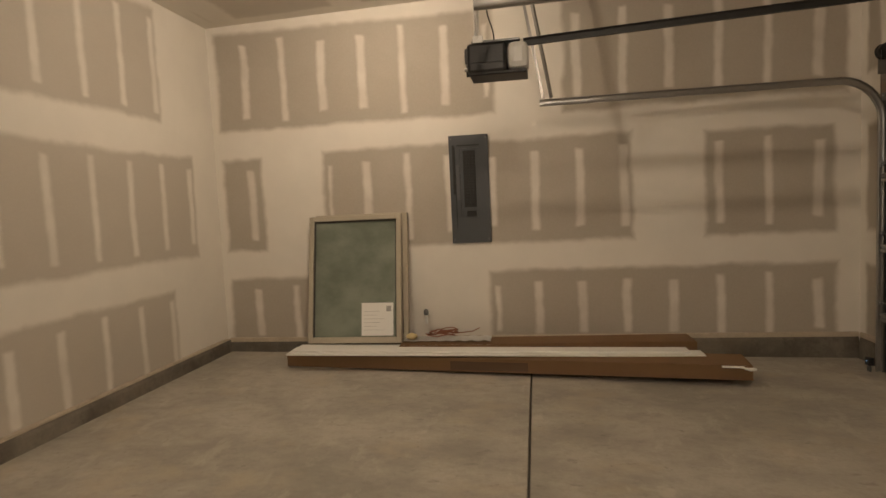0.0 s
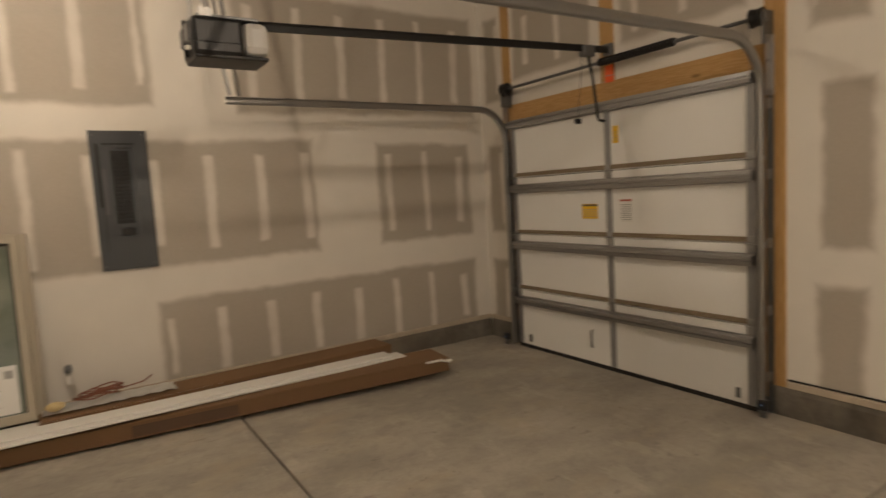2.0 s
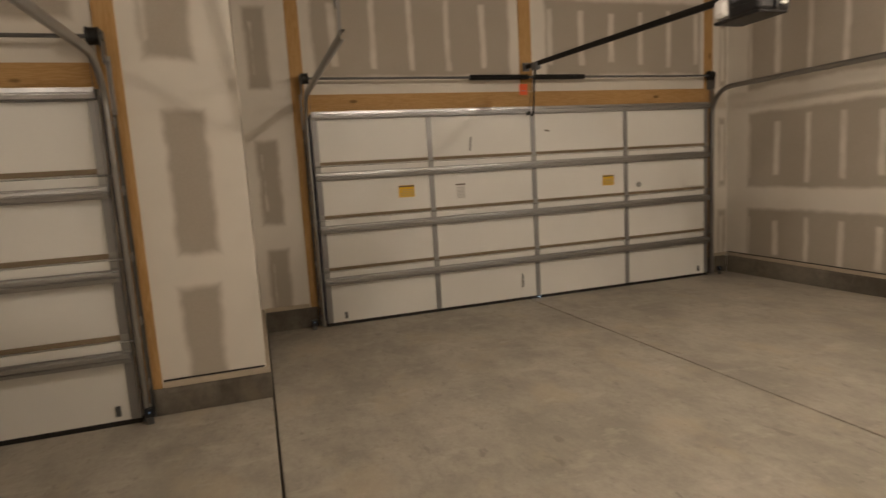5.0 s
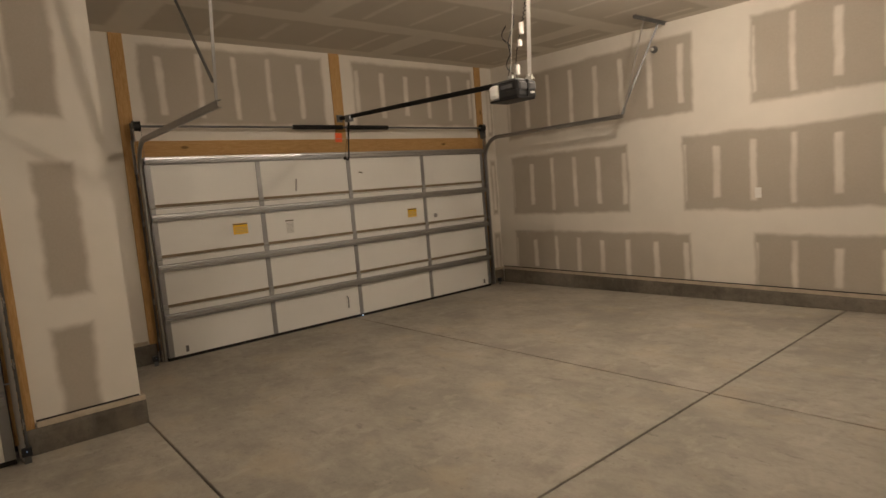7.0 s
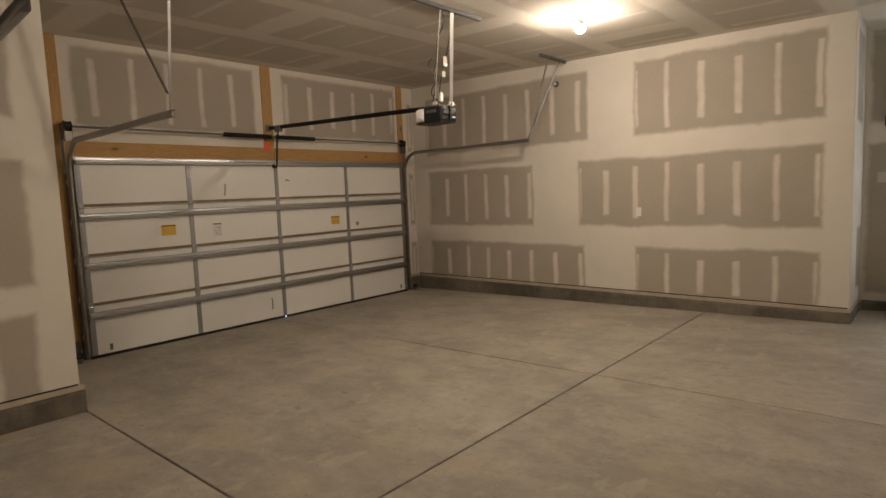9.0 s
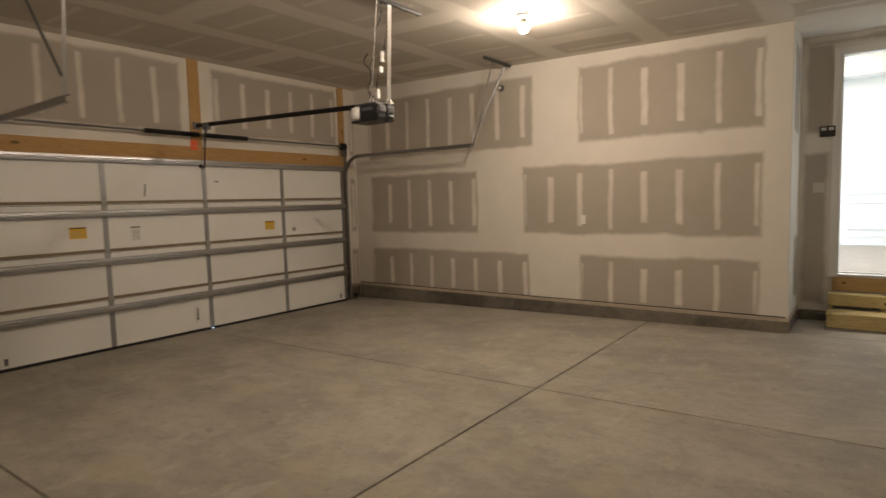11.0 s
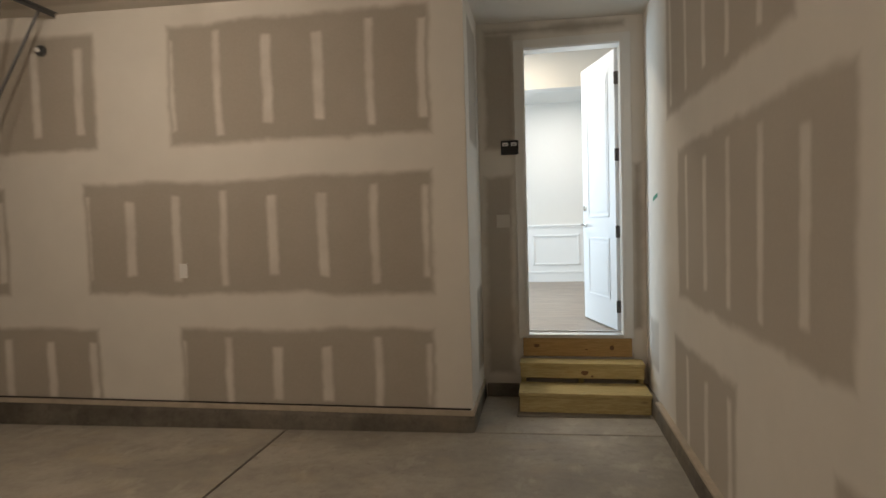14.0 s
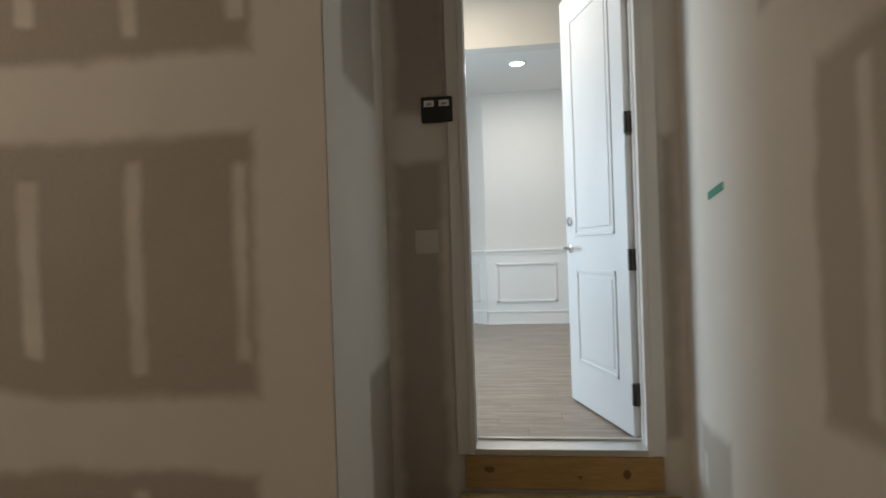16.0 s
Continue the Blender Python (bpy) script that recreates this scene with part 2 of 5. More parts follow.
M_ALU = plain("aluminium_sill", (0.66, 0.65, 0.63), 0.36, 0.8, 0.06, 6, 80, 0.0)
M_TAPE = plain("green_tape", (0.05, 0.25, 0.14), 0.6)
M_WIRE = plain("copper_brown_cable", (0.24, 0.09, 0.05), 0.6)
M_HOUSE = plain("house_wall_paint", (0.72, 0.69, 0.64), 0.75, 0, 0.02, 2, 120, 0.04)
M_HOUSECEIL = plain("house_ceiling_paint", (0.78, 0.77, 0.74), 0.85, 0, 0.02, 2, 120, 0.04)
M_WAINSCOT = plain("wainscot_paint", (0.80, 0.79, 0.77), 0.4, 0, 0.02)
M_BULB = glowing("lamp_bulb", WARM, 800.0)
M_BULB_DIM = glowing("dimmer_lamp_bulb", WARM, 470.0)
M_DISC = glowing("recessed_disc", (1.0, 0.97, 0.92), 14.0)
M_LED = glowing("sensor_led", (0.25, 0.55, 1.0), 1.5)
M_LEAK = glowing("light_leak", (0.45, 0.7, 1.0), 5.0)


def glass_material():
    n = Nodes("window_glass")
    p = n.position()
    # mottled room reflection painted into the glass colour; it also varies the roughness
    reflection_mottle = n.step(n.noise(n.scaled(p, 1.0, 1, 1.3), 3.0, 4, 0.55), 0.25, 0.75)
    col = n.mix(reflection_mottle, (0.18, 0.21, 0.165), (0.31, 0.345, 0.285))
    return n.set(col, n.math("ADD", 0.06, n.math("MULTIPLY", reflection_mottle, 0.16)), 0.0, Transmission_Weight=0.25, IOR=1.5)


M_GLASS = glass_material()


def plank_material():
    n = Nodes("laminate_plank")
    p = n.position()
    r = n.math("MULTIPLY", n.random(), 13.0)
    add = n.tree.nodes.new("ShaderNodeVectorMath")
    n.link(p, add.inputs[0]), n.link(n.join(r, r, r), add.inputs[1])
    g = n.noise(n.scaled(add.outputs[0], 1.2, 16, 16), 2.5, 5, 0.65)
    col = n.mix(n.step(g, 0.3, 0.7), (0.20, 0.155, 0.115), (0.40, 0.325, 0.255))
    col = n.mix(n.math("MULTIPLY", n.random(), 0.3), col, (0.2, 0.17, 0.14))
    n.bump(g, 0.08, 0.002)
    return n.set(col, 0.38)


M_PLANK = plank_material()

# ---- building helpers ----


def part(name, bm, material, parent=None, label=""):
    """One mesh object out of a bmesh, under a thing or a part."""
    me = bpy.data.meshes.new(name)
    bmesh.ops.recalc_face_normals(bm, faces=bm.faces)
    bm.to_mesh(me)
    bm.free()
    me.materials.append(material)
    ob = new(name, me)
    if parent is not None:
        ob.parent = parent
    if label:
        ob["label"] = label
    return ob


def smooth(ob):
    for f in ob.data.polygons:
        f.use_smooth = True
    return ob


def thing(name, label, category, x=0.0, y=0.0, z=0.0, group="", kind=""):
    ob = new(name)
    ob.location = (x, y, z)
    ob.empty_display_size = 0.05
    return tagged(ob, label, category, group, kind)


def add_box(bm, x0, x1, y0, y1, z0, z1, bevel=0.0, m=None):
    made = bmesh.ops.create_cube(bm, size=1.0)["verts"]
    for v in made:
        v.co = Vector(((x0 + x1) / 2 + v.co.x * (x1 - x0), (y0 + y1) / 2 + v.co.y * (y1 - y0), (z0 + z1) / 2 + v.co.z * (z1 - z0)))
    if bevel:
        edges = {e for v in made for e in v.link_edges}
        out = bmesh.ops.bevel(bm, geom=list(edges), offset=bevel, segments=2, affect="EDGES", profile=0.5)
        made = out["verts"]
    if m is not None:
        for v in made:
            v.co = m @ v.co
    return made


def box(x0, x1, y0, y1, z0, z1, bevel=0.0, m=None):
    bm = bmesh.new()
    add_box(bm, x0, x1, y0, y1, z0, z1, bevel, m)
    return bm


def add_tube(bm, pts, r, sides=10, flat=1.0):
    """A round bar swept along points."""
    rings = []
    pts = [Vector(p) for p in pts]
    up = Vector((0, 0, 1))
    for i, p in enumerate(pts):
        d = (pts[min(i + 1, len(pts) - 1)] - pts[max(i - 1, 0)]).normalized()
        a = d.cross(up if abs(d.z) < 0.95 else Vector((1, 0, 0))).normalized()
        b = d.cross(a).normalized()
        rings.append([bm.verts.new(p + r * (math.cos(t) * a + flat * math.sin(t) * b)) for t in (2 * math.pi * k / sides for k in range(sides))])
    for q, s in zip(rings, rings[1:]):
        for k in range(sides):
            bm.faces.new((q[k], q[(k + 1) % sides], s[(k + 1) % sides], s[k]))
    bm.faces.new(rings[0][::-1]), bm.faces.new(rings[-1])


def tube(pts, r, sides=10, flat=1.0):
    bm = bmesh.new()
    add_tube(bm, pts, r, sides, flat)
    return bm


def add_profile(bm, pts, profile, side):
    """Sweep an open sheet profile (u, v) along points; side: the way u runs, v runs across it and the path."""
    pts, side = [Vector(p) for p in pts], Vector(side).normalized()
    rows = []
    for i, p in enumerate(pts):
        d = (pts[min(i + 1, len(pts) - 1)] - pts[max(i - 1, 0)]).normalized()
        b = d.cross(side).normalized()
        rows.append([bm.verts.new(p + u * side + v * b) for u, v in profile])
    for q, s in zip(rows, rows[1:]):
        for k in range(len(profile) - 1):
            bm.faces.new((q[k], q[k + 1], s[k + 1], s[k]))


def lathe(profile, sides=32, m=None, caps=True):
    bm = bmesh.new()
    rows = [[bm.verts.new((r * math.cos(2 * math.pi * k / sides), r * math.sin(2 * math.pi * k / sides), z)) for k in range(sides)] for r, z in profile]
    for q, s in zip(rows, rows[1:]):
        for k in range(sides):
            bm.faces.new((q[k], q[(k + 1) % sides], s[(k + 1) % sides], s[k]))
    if caps:
        bm.faces.new(rows[0][::-1]), bm.faces.new(rows[-1])
    if m is not None:
        bm.transform(m)
    return bm


# ---- the plan ----
XC, YA, X1, YP, X2, YB = -2.768, 5.695, 3.03, 2.06, 4.95, -3.89
XS, YD, ZC = -1.385, -4.77, 3.31
DOOR1, DOOR2 = (2.86, 5.15), (-3.48, 1.42)
XD1, XD2 = 2.945, 4.845
SILL = 0.54
T = 0.14


def fz(x):
    """Height of the floor, which falls towards the garage doors."""
    return -0.0155 * (x + 1.4)


def zc(x):
    """Height of the ceiling, which rises a little towards the garage doors."""
    return 3.27 + 0.022 * x


# walls
def wall(name, bm, material, label):
    ob = part(name, bm, material)
    return tagged(ob, label, "wall", kind="structure")


LO, MI, HI = (0.05, 0.76), (1.02, 1.93), (2.20, 3.14)
R_A = [(-2.70, 0.02, *HI), (0.62, 2.93, 2.17, 3.14), (-2.70, -2.28, *MI), (-1.66, 1.20, 1.02, 1.96), (1.80, 2.84, *MI), (-2.70, -1.02, *LO), (-0.10, 2.86, *LO)]
M_A = drywall("drywall_north", (0, 2), R_A, -2.40, 0.393)
R_B = [(1.60, 4.62, *HI), (-1.14, 0.96, 2.20, 3.14), (2.51, 4.62, *MI), (-1.13, 1.77, *MI), (1.68, 4.62, *LO), (-1.12, 0.95, *LO)]
M_B = drywall("drywall_south", (0, 2), R_B, -1.09, 0.407)
R_C = [(-3.60, -1.48, 1.02, 1.97), (-0.72, 5.30, *MI), (-3.9, -1.88, *HI), (-1.25, 4.9, *HI), (-3.72, -2.5, *LO), (-1.62, 4.9, *LO), (-4.6, -4.25, 0.35, 0.75)]
M_C = drywall("drywall_west", (1, 2), R_C, 5.24, 0.392, True, 0.82)
R_D = [(-1.70, -1.44, 2.16, 3.15), (-2.62, -1.44, 3.125, 3.185), (-1.67, -1.43, 0.2, 1.93), (-2.74, -2.67, 0.6, 2.0)]
M_D = drywall("drywall_alcove", (0, 2), R_D, 0, 0.4, False)
R_S = [(-4.6, -4.1, 2.16, 3.1), (-4.75, -4.35, 0.3, 1.0)]
M_S = drywall("drywall_alcove_side", (1, 2), R_S, -4.3, 0.4, False)
R_1 = [(5.38, 5.60, 1.02, 1.88), (5.36, 5.60, 0.05, 0.74), (4.22, 5.18, 2.45, 3.12), (2.96, 3.94, 2.48, 3.12), (5.38, 5.6, 2.3, 3.1),
       (2.28, 2.53, 1.0, 1.93), (2.30, 2.57, 0.05, 0.78), (2.30, 2.62, 2.24, 3.12)]
M_1 = drywall("drywall_east_single", (1, 2), R_1, 5.0, 0.4)
R_P = [(3.30, 4.85, 2.26, 3.12), (3.22, 4.85, 1.0, 1.98), (3.5, 4.85, 0.05, 0.78)]
M_P = drywall("drywall_pier_side", (0, 2), R_P, 3.5, 0.4, False)
R_2 = [(1.75, 1.97, 1.0, 1.85), (1.73, 1.96, 0.02, 0.76), (1.76, 1.97, 2.34, 3.12), (-0.84, 1.33, 2.45, 3.31), (-3.46, -1.28, 2.45, 3.30),
       (-3.87, -3.74, 1.02, 1.92), (-3.87, -3.74, 0.02, 0.72), (-3.87, -3.76, 2.3, 3.1)]
M_2 = drywall("drywall_east_double", (1, 2), R_2, 1.12, 0.41)

wall("wall_north", box(XC - T, X1 + T, YA, YA + T, -0.4, ZC + 0.2), M_A, "unpainted taped drywall wall with bare grey paper patches")
wall("wall_west", box(XC - T, XC, YD - 0.14, YA, -0.4, ZC + 0.2), M_C, "unpainted taped drywall wall along the house side")
wall("wall_south", box(XS, X2 + T, YB - 1.2, YB, -0.4, ZC + 0.2), M_B, "unpainted taped drywall wall with filled screw rows")
wall("wall_alcove_side", box(XS - 0.004, XS, YD, YB - 0.004, 0.0, ZC), M_S, "unpainted drywall return beside the house steps")
bm = bmesh.new()
DX0, DX1, DZ1 = -2.60, -1.765, 3.012
add_box(bm, DX1, XS + 0.1, YD - 0.14, YD, -0.3, ZC + 0.2)
add_box(bm, XC, DX0, YD - 0.14, YD, -0.3, ZC + 0.2)
add_box(bm, DX0, DX1, YD - 0.14, YD, DZ1, ZC + 0.2)
add_box(bm, DX0, DX1, YD - 0.14, YD, -0.3, SILL - 0.02)
wall("wall_alcove_back", bm, M_D, "unpainted drywall wall around the house door")
for a in ((YP, DOOR1[0] - 0.02, -0.4), (DOOR1[1] + 0.02, YA, -0.4), (DOOR1[0] - 0.02, DOOR1[1] + 0.02, 2.06)):
    wall("wall_east_single", box(X1, X1 + T, a[0], a[1], a[2], ZC + 0.2), M_1, "unpainted drywall wall around the single garage door")
wall("wall_pier_side", box(X1 + T, X2 + T, YP, YP + T, -0.4, ZC + 0.2), M_P, "unpainted drywall return between the garage doors")
for a in ((DOOR2[1] + 0.02, YP, -0.5), (YB, DOOR2[0] - 0.02, -0.5), (DOOR2[0] - 0.02, DOOR2[1] + 0.02, 2.08)):
    wall("wall_east_double", box(X2, X2 + T, a[0], a[1], a[2], ZC + 0.2), M_2, "unpainted drywall wall around the double garage door")

# ceiling
R_Z = []
for i in range(7):
    x0 = X2 - 0.12 - (i + 1) * 1.22 + 0.13
    for j in range(4):
        y0 = YD + 0.3 + j * 3.05 - (1.5 if i % 2 else 0.0)
        R_Z.append((max(y0, YB + 0.15), min(y0 + 2.75, YA - 0.15), max(x0, XC + 0.15), x0 + 0.96))
M_CEIL = drywall("drywall_ceiling", (1, 0), R_Z, 0.1, 0.61, True, 0.5)
bm = box(XC - T, X2 + T, YD - 0.1, YA + T, 0, 0.3)
for v in bm.verts:
    v.co.z += zc(v.co.x)
tagged(part("ceiling", bm, M_CEIL), "unpainted taped drywall ceiling with rows of filled screws", "ceiling", kind="structure")

# kerbs: the concrete foundation showing below the drywall
KZ, PLATE_H = 0.155, 0.04


def kerb(name, x0, x1, y0, y1, top=KZ - PLATE_H):
    """Rough-cast foundation kerb whose faces wander a few millimetres."""
    bm = bmesh.new()
    along = 0 if x1 - x0 > y1 - y0 else 1
    lo, hi = (x0, x1) if along == 0 else (y0, y1)
    steps = max(2, int((hi - lo) / 0.09))
    a, b = (y0, y1) if along == 0 else (x0, x1)
    ring = []
    for i in range(steps + 1):
        u = lo + (hi - lo) * i / steps
        row = []
        for v, z, k in ((a, -0.35, 0), (a, -0.02, 1), (a, top - 0.03, 1), (a + 0.006, top - 0.006, 1), (a + 0.014, top, 0), (b - 0.014, top, 0), (b - 0.006, top - 0.006, 1), (b, top - 0.03, 1), (b, -0.02, 1), (b, -0.35, 0)):
            q = noise.noise(Vector((u * 5, v * 9, z * 14 + 3))) * 0.005 * k
            row.append(bm.verts.new((u, v + q, z) if along == 0 else (v + q, u, z)))
        ring.append(row)
    for r0, r1 in zip(ring, ring[1:]):
        for k in range(10):
            bm.faces.new((r0[k], r0[(k + 1) % 10], r1[(k + 1) % 10], r1[k]))
    bm.faces.new(ring[0][::-1])
    bm.faces.new(ring[-1])
    bmesh.ops.recalc_face_normals(bm, faces=bm.faces[:])
    return tagged(part(name, bm, M_KERB), "rough concrete foundation kerb below the drywall", "kerb", kind="structure")


K = 0.03
kerb("kerb_north", XC + K, X1 - 0.02, YA - K, YA + 0.05)
kerb("kerb_west", XC - 0.05, XC + 0.046, YD + 0.02, YA + 0.02, KZ - 0.016)
kerb("kerb_south", XS - K + 0.01, X2 - K, YB - 0.05, YB + 0.02)
kerb("kerb_alcove_side", XS - K + 0.008, XS + 0.05, YD + 0.02, YB - 0.04)
kerb("kerb_alcove_back", XC + K, XS - K, YD - 0.05, YD + 0.03)
kerb("kerb_pier_face", X1 - 0.025, X1 + 0.05, YP - 0.03, DOOR1[0] - 0.06)
kerb("kerb_pier_side", X1 + 0.06, X2 - 0.01, YP - 0.032, YP + 0.05)
kerb("kerb_east_single", X1 - 0.025, X1 + 0.05, DOOR1[1] + 0.06, YA - 0.04)
kerb("kerb_east_double_north", X2 - 0.025, X2 + 0.05, DOOR2[1] + 0.08, YP - 0.034)
kerb("kerb_east_double_south", X2 - 0.025, X2 + 0.05, YB + 0.025, DOOR2[0] - 0.08)

# the sill plate: a dusty board edge between kerb and drywall, with a painted shadow strip above it
def sill_plate(x0, x1, y0, y1, z0):
    bm = bmesh.new()
    along = 0 if x1 - x0 > y1 - y0 else 1
    lo, hi = (x0, x1) if along == 0 else (y0, y1)
    a, b = (y0, y1) if along == 0 else (x0, x1)
    steps = max(2, int((hi - lo) / 0.12))
    rows = []
    for i in range(steps + 1):
        u = lo + (hi - lo) * i / steps
        q = noise.noise(Vector((u * 4, a * 3, 1))) * 0.003
        zt = KZ + noise.noise(Vector((u * 6, b * 5, 4))) * 0.003
        row = []
        for v, z in ((a + q, z0), (a + q, zt - 0.005), (a + q + 0.004, zt), (b + q - 0.004, zt), (b + q, zt - 0.005), (b + q, z0)):
            row.append(bm.verts.new((u, v, z) if along == 0 else (v, u, z)))
        rows.append(row)
    for r0, r1 in zip(rows, rows[1:]):
        for k in range(6):
            bm.faces.new((r0[k], r0[(k + 1) % 6], r1[(k + 1) % 6], r1[k]))
    bm.faces.new(rows[0][::-1]), bm.faces.new(rows[-1])
    return tagged(part("sill_plate", bm, M_PLATE), "dusty wooden sill plate on the kerb", "trim", kind="structure")


Z0 = KZ - PLATE_H + 0.001
sill_plate(XC + 0.03, X1 - 0.02, YA - K + 0.004, YA + 0.05, Z0)
sill_plate(XC - 0.04, XC + 0.041, -4.2, YA - 0.04, KZ - 0.0155)
sill_plate(XS - 0.016, X2 - 0.03, YB - 0.05, YB + 0.017, Z0)
sill_plate(XS - 0.018, XS + 0.04, YD + 0.02, YB - 0.052, Z0)
sill_plate(X1 - 0.022, X1 + 0.04, YP - 0.028, DOOR1[0] - 0.14, Z0)
sill_plate(X1 + 0.042, X2 - 0.03, YP - 0.029, YP + 0.04, Z0)
sill_plate(X1 - 0.022, X1 + 0.04, DOOR1[1] + 0.18, YA - 0.035, Z0)
sill_plate(X2 - 0.022, X2 + 0.04, DOOR2[1] + 0.16, YP - 0.034, Z0)
sill_plate(X2 - 0.022, X2 + 0.04, YB + 0.02, DOOR2[0] - 0.17, Z0)
# thin black strips on the wall face paint the shadow under the drywall
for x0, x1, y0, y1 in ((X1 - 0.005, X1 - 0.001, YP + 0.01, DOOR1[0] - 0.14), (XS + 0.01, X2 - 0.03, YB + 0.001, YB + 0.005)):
    tagged(part("drywall_gap_shade", box(x0, x1, y0, y1, KZ + 0.001, KZ + 0.013), M_RUBBER_SHADE), "dark strip standing in for the shadow line below the drywall edge", "trim", kind="structure")

# floor: poured slabs with tooled joints
floor = box(XC - 0.05, X2 + 0.3, YD, YA + 0.05, -0.6, -0.028)
for v in floor.verts:
    v.co.z += fz(v.co.x)
floor = tagged(part("floor", floor, M_JOINT), "broom-finished concrete garage floor with control joints", "floor", kind="structure")


def slab(x0, x1, y0, y1):
    g = 0.007
    bm = bmesh.new()
    add_box(bm, x0 + g, x1 - g, y0 + g, y1 - g, -0.15, 0.0, 0.006)
    for v in bm.verts:
        v.co.z += fz(v.co.x)
    return part("slab", bm, M_FLOOR, floor)


XJ, XJ2, YJ, YJ2 = 0.062, 0.269, -0.92, 2.03
slab(XC, XS, YD, YB + 0.03), slab(XC, XJ, YB + 0.03, YJ), slab(XJ, X2 + 0.2, YB + 0.03, YJ)
slab(XC, XJ, YJ, YJ2), slab(XJ, X2 + 0.2, YJ, YJ2), slab(XC, XJ2, YJ2, YA + 0.04), slab(XJ2, X1 + 0.2, YJ2, YA + 0.04)

# framing boards round the garage doors
def board(name, bm, material, label):
    return tagged(part(name, bm, material), label, "framing board", "framing boards")


P = 0.012
UP, LEV = "raw pine framing board standing beside the garage door", "raw pine header board above the garage door"
for y0, y1, z0 in ((DOOR1[0] - 0.13, DOOR1[0] - 0.005, 0.03), (DOOR1[1] + 0.06, DOOR1[1] + 0.17, 0.03), (3.99, 4.12, 2.235)):
    board("framing_board", box(X1 - P, X1 + 0.03, y0, y1, z0, zc(X1 - P), 0.002), M_PINE_Z, UP)
board("framing_board", box(X1 - P - 0.003, X1 + 0.03, DOOR1[0], DOOR1[1] + 0.055, 2.05, 2.23, 0.002), M_PINE_Y, LEV)
for y0, y1, z0 in ((DOOR2[1] + 0.02, DOOR2[1] + 0.15, 0.02), (DOOR2[0] - 0.16, DOOR2[0] - 0.03, 0.02), (-1.10, -0.95, 2.285)):
    board("framing_board", box(X2 - P, X2 + 0.03, y0, y1, z0, zc(X2 - P), 0.002), M_PINE_Z, UP)
board("framing_board", box(X2 - P - 0.003, X2 + 0.03, DOOR2[0] - 0.025, DOOR2[1] + 0.015, 2.075, 2.28, 0.002), M_PINE_Y, LEV)


# ---- garage doors ----
# section of a folded steel strut with a groove along its face
HAT = [(-0.042, -0.002), (-0.034, -0.002), (-0.030, -0.048), (-0.008, -0.050), (-0.004, -0.040), (0.004, -0.040), (0.008, -0.050), (0.026, -0.048), (0.032, -0.002), (0.042, -0.002)]


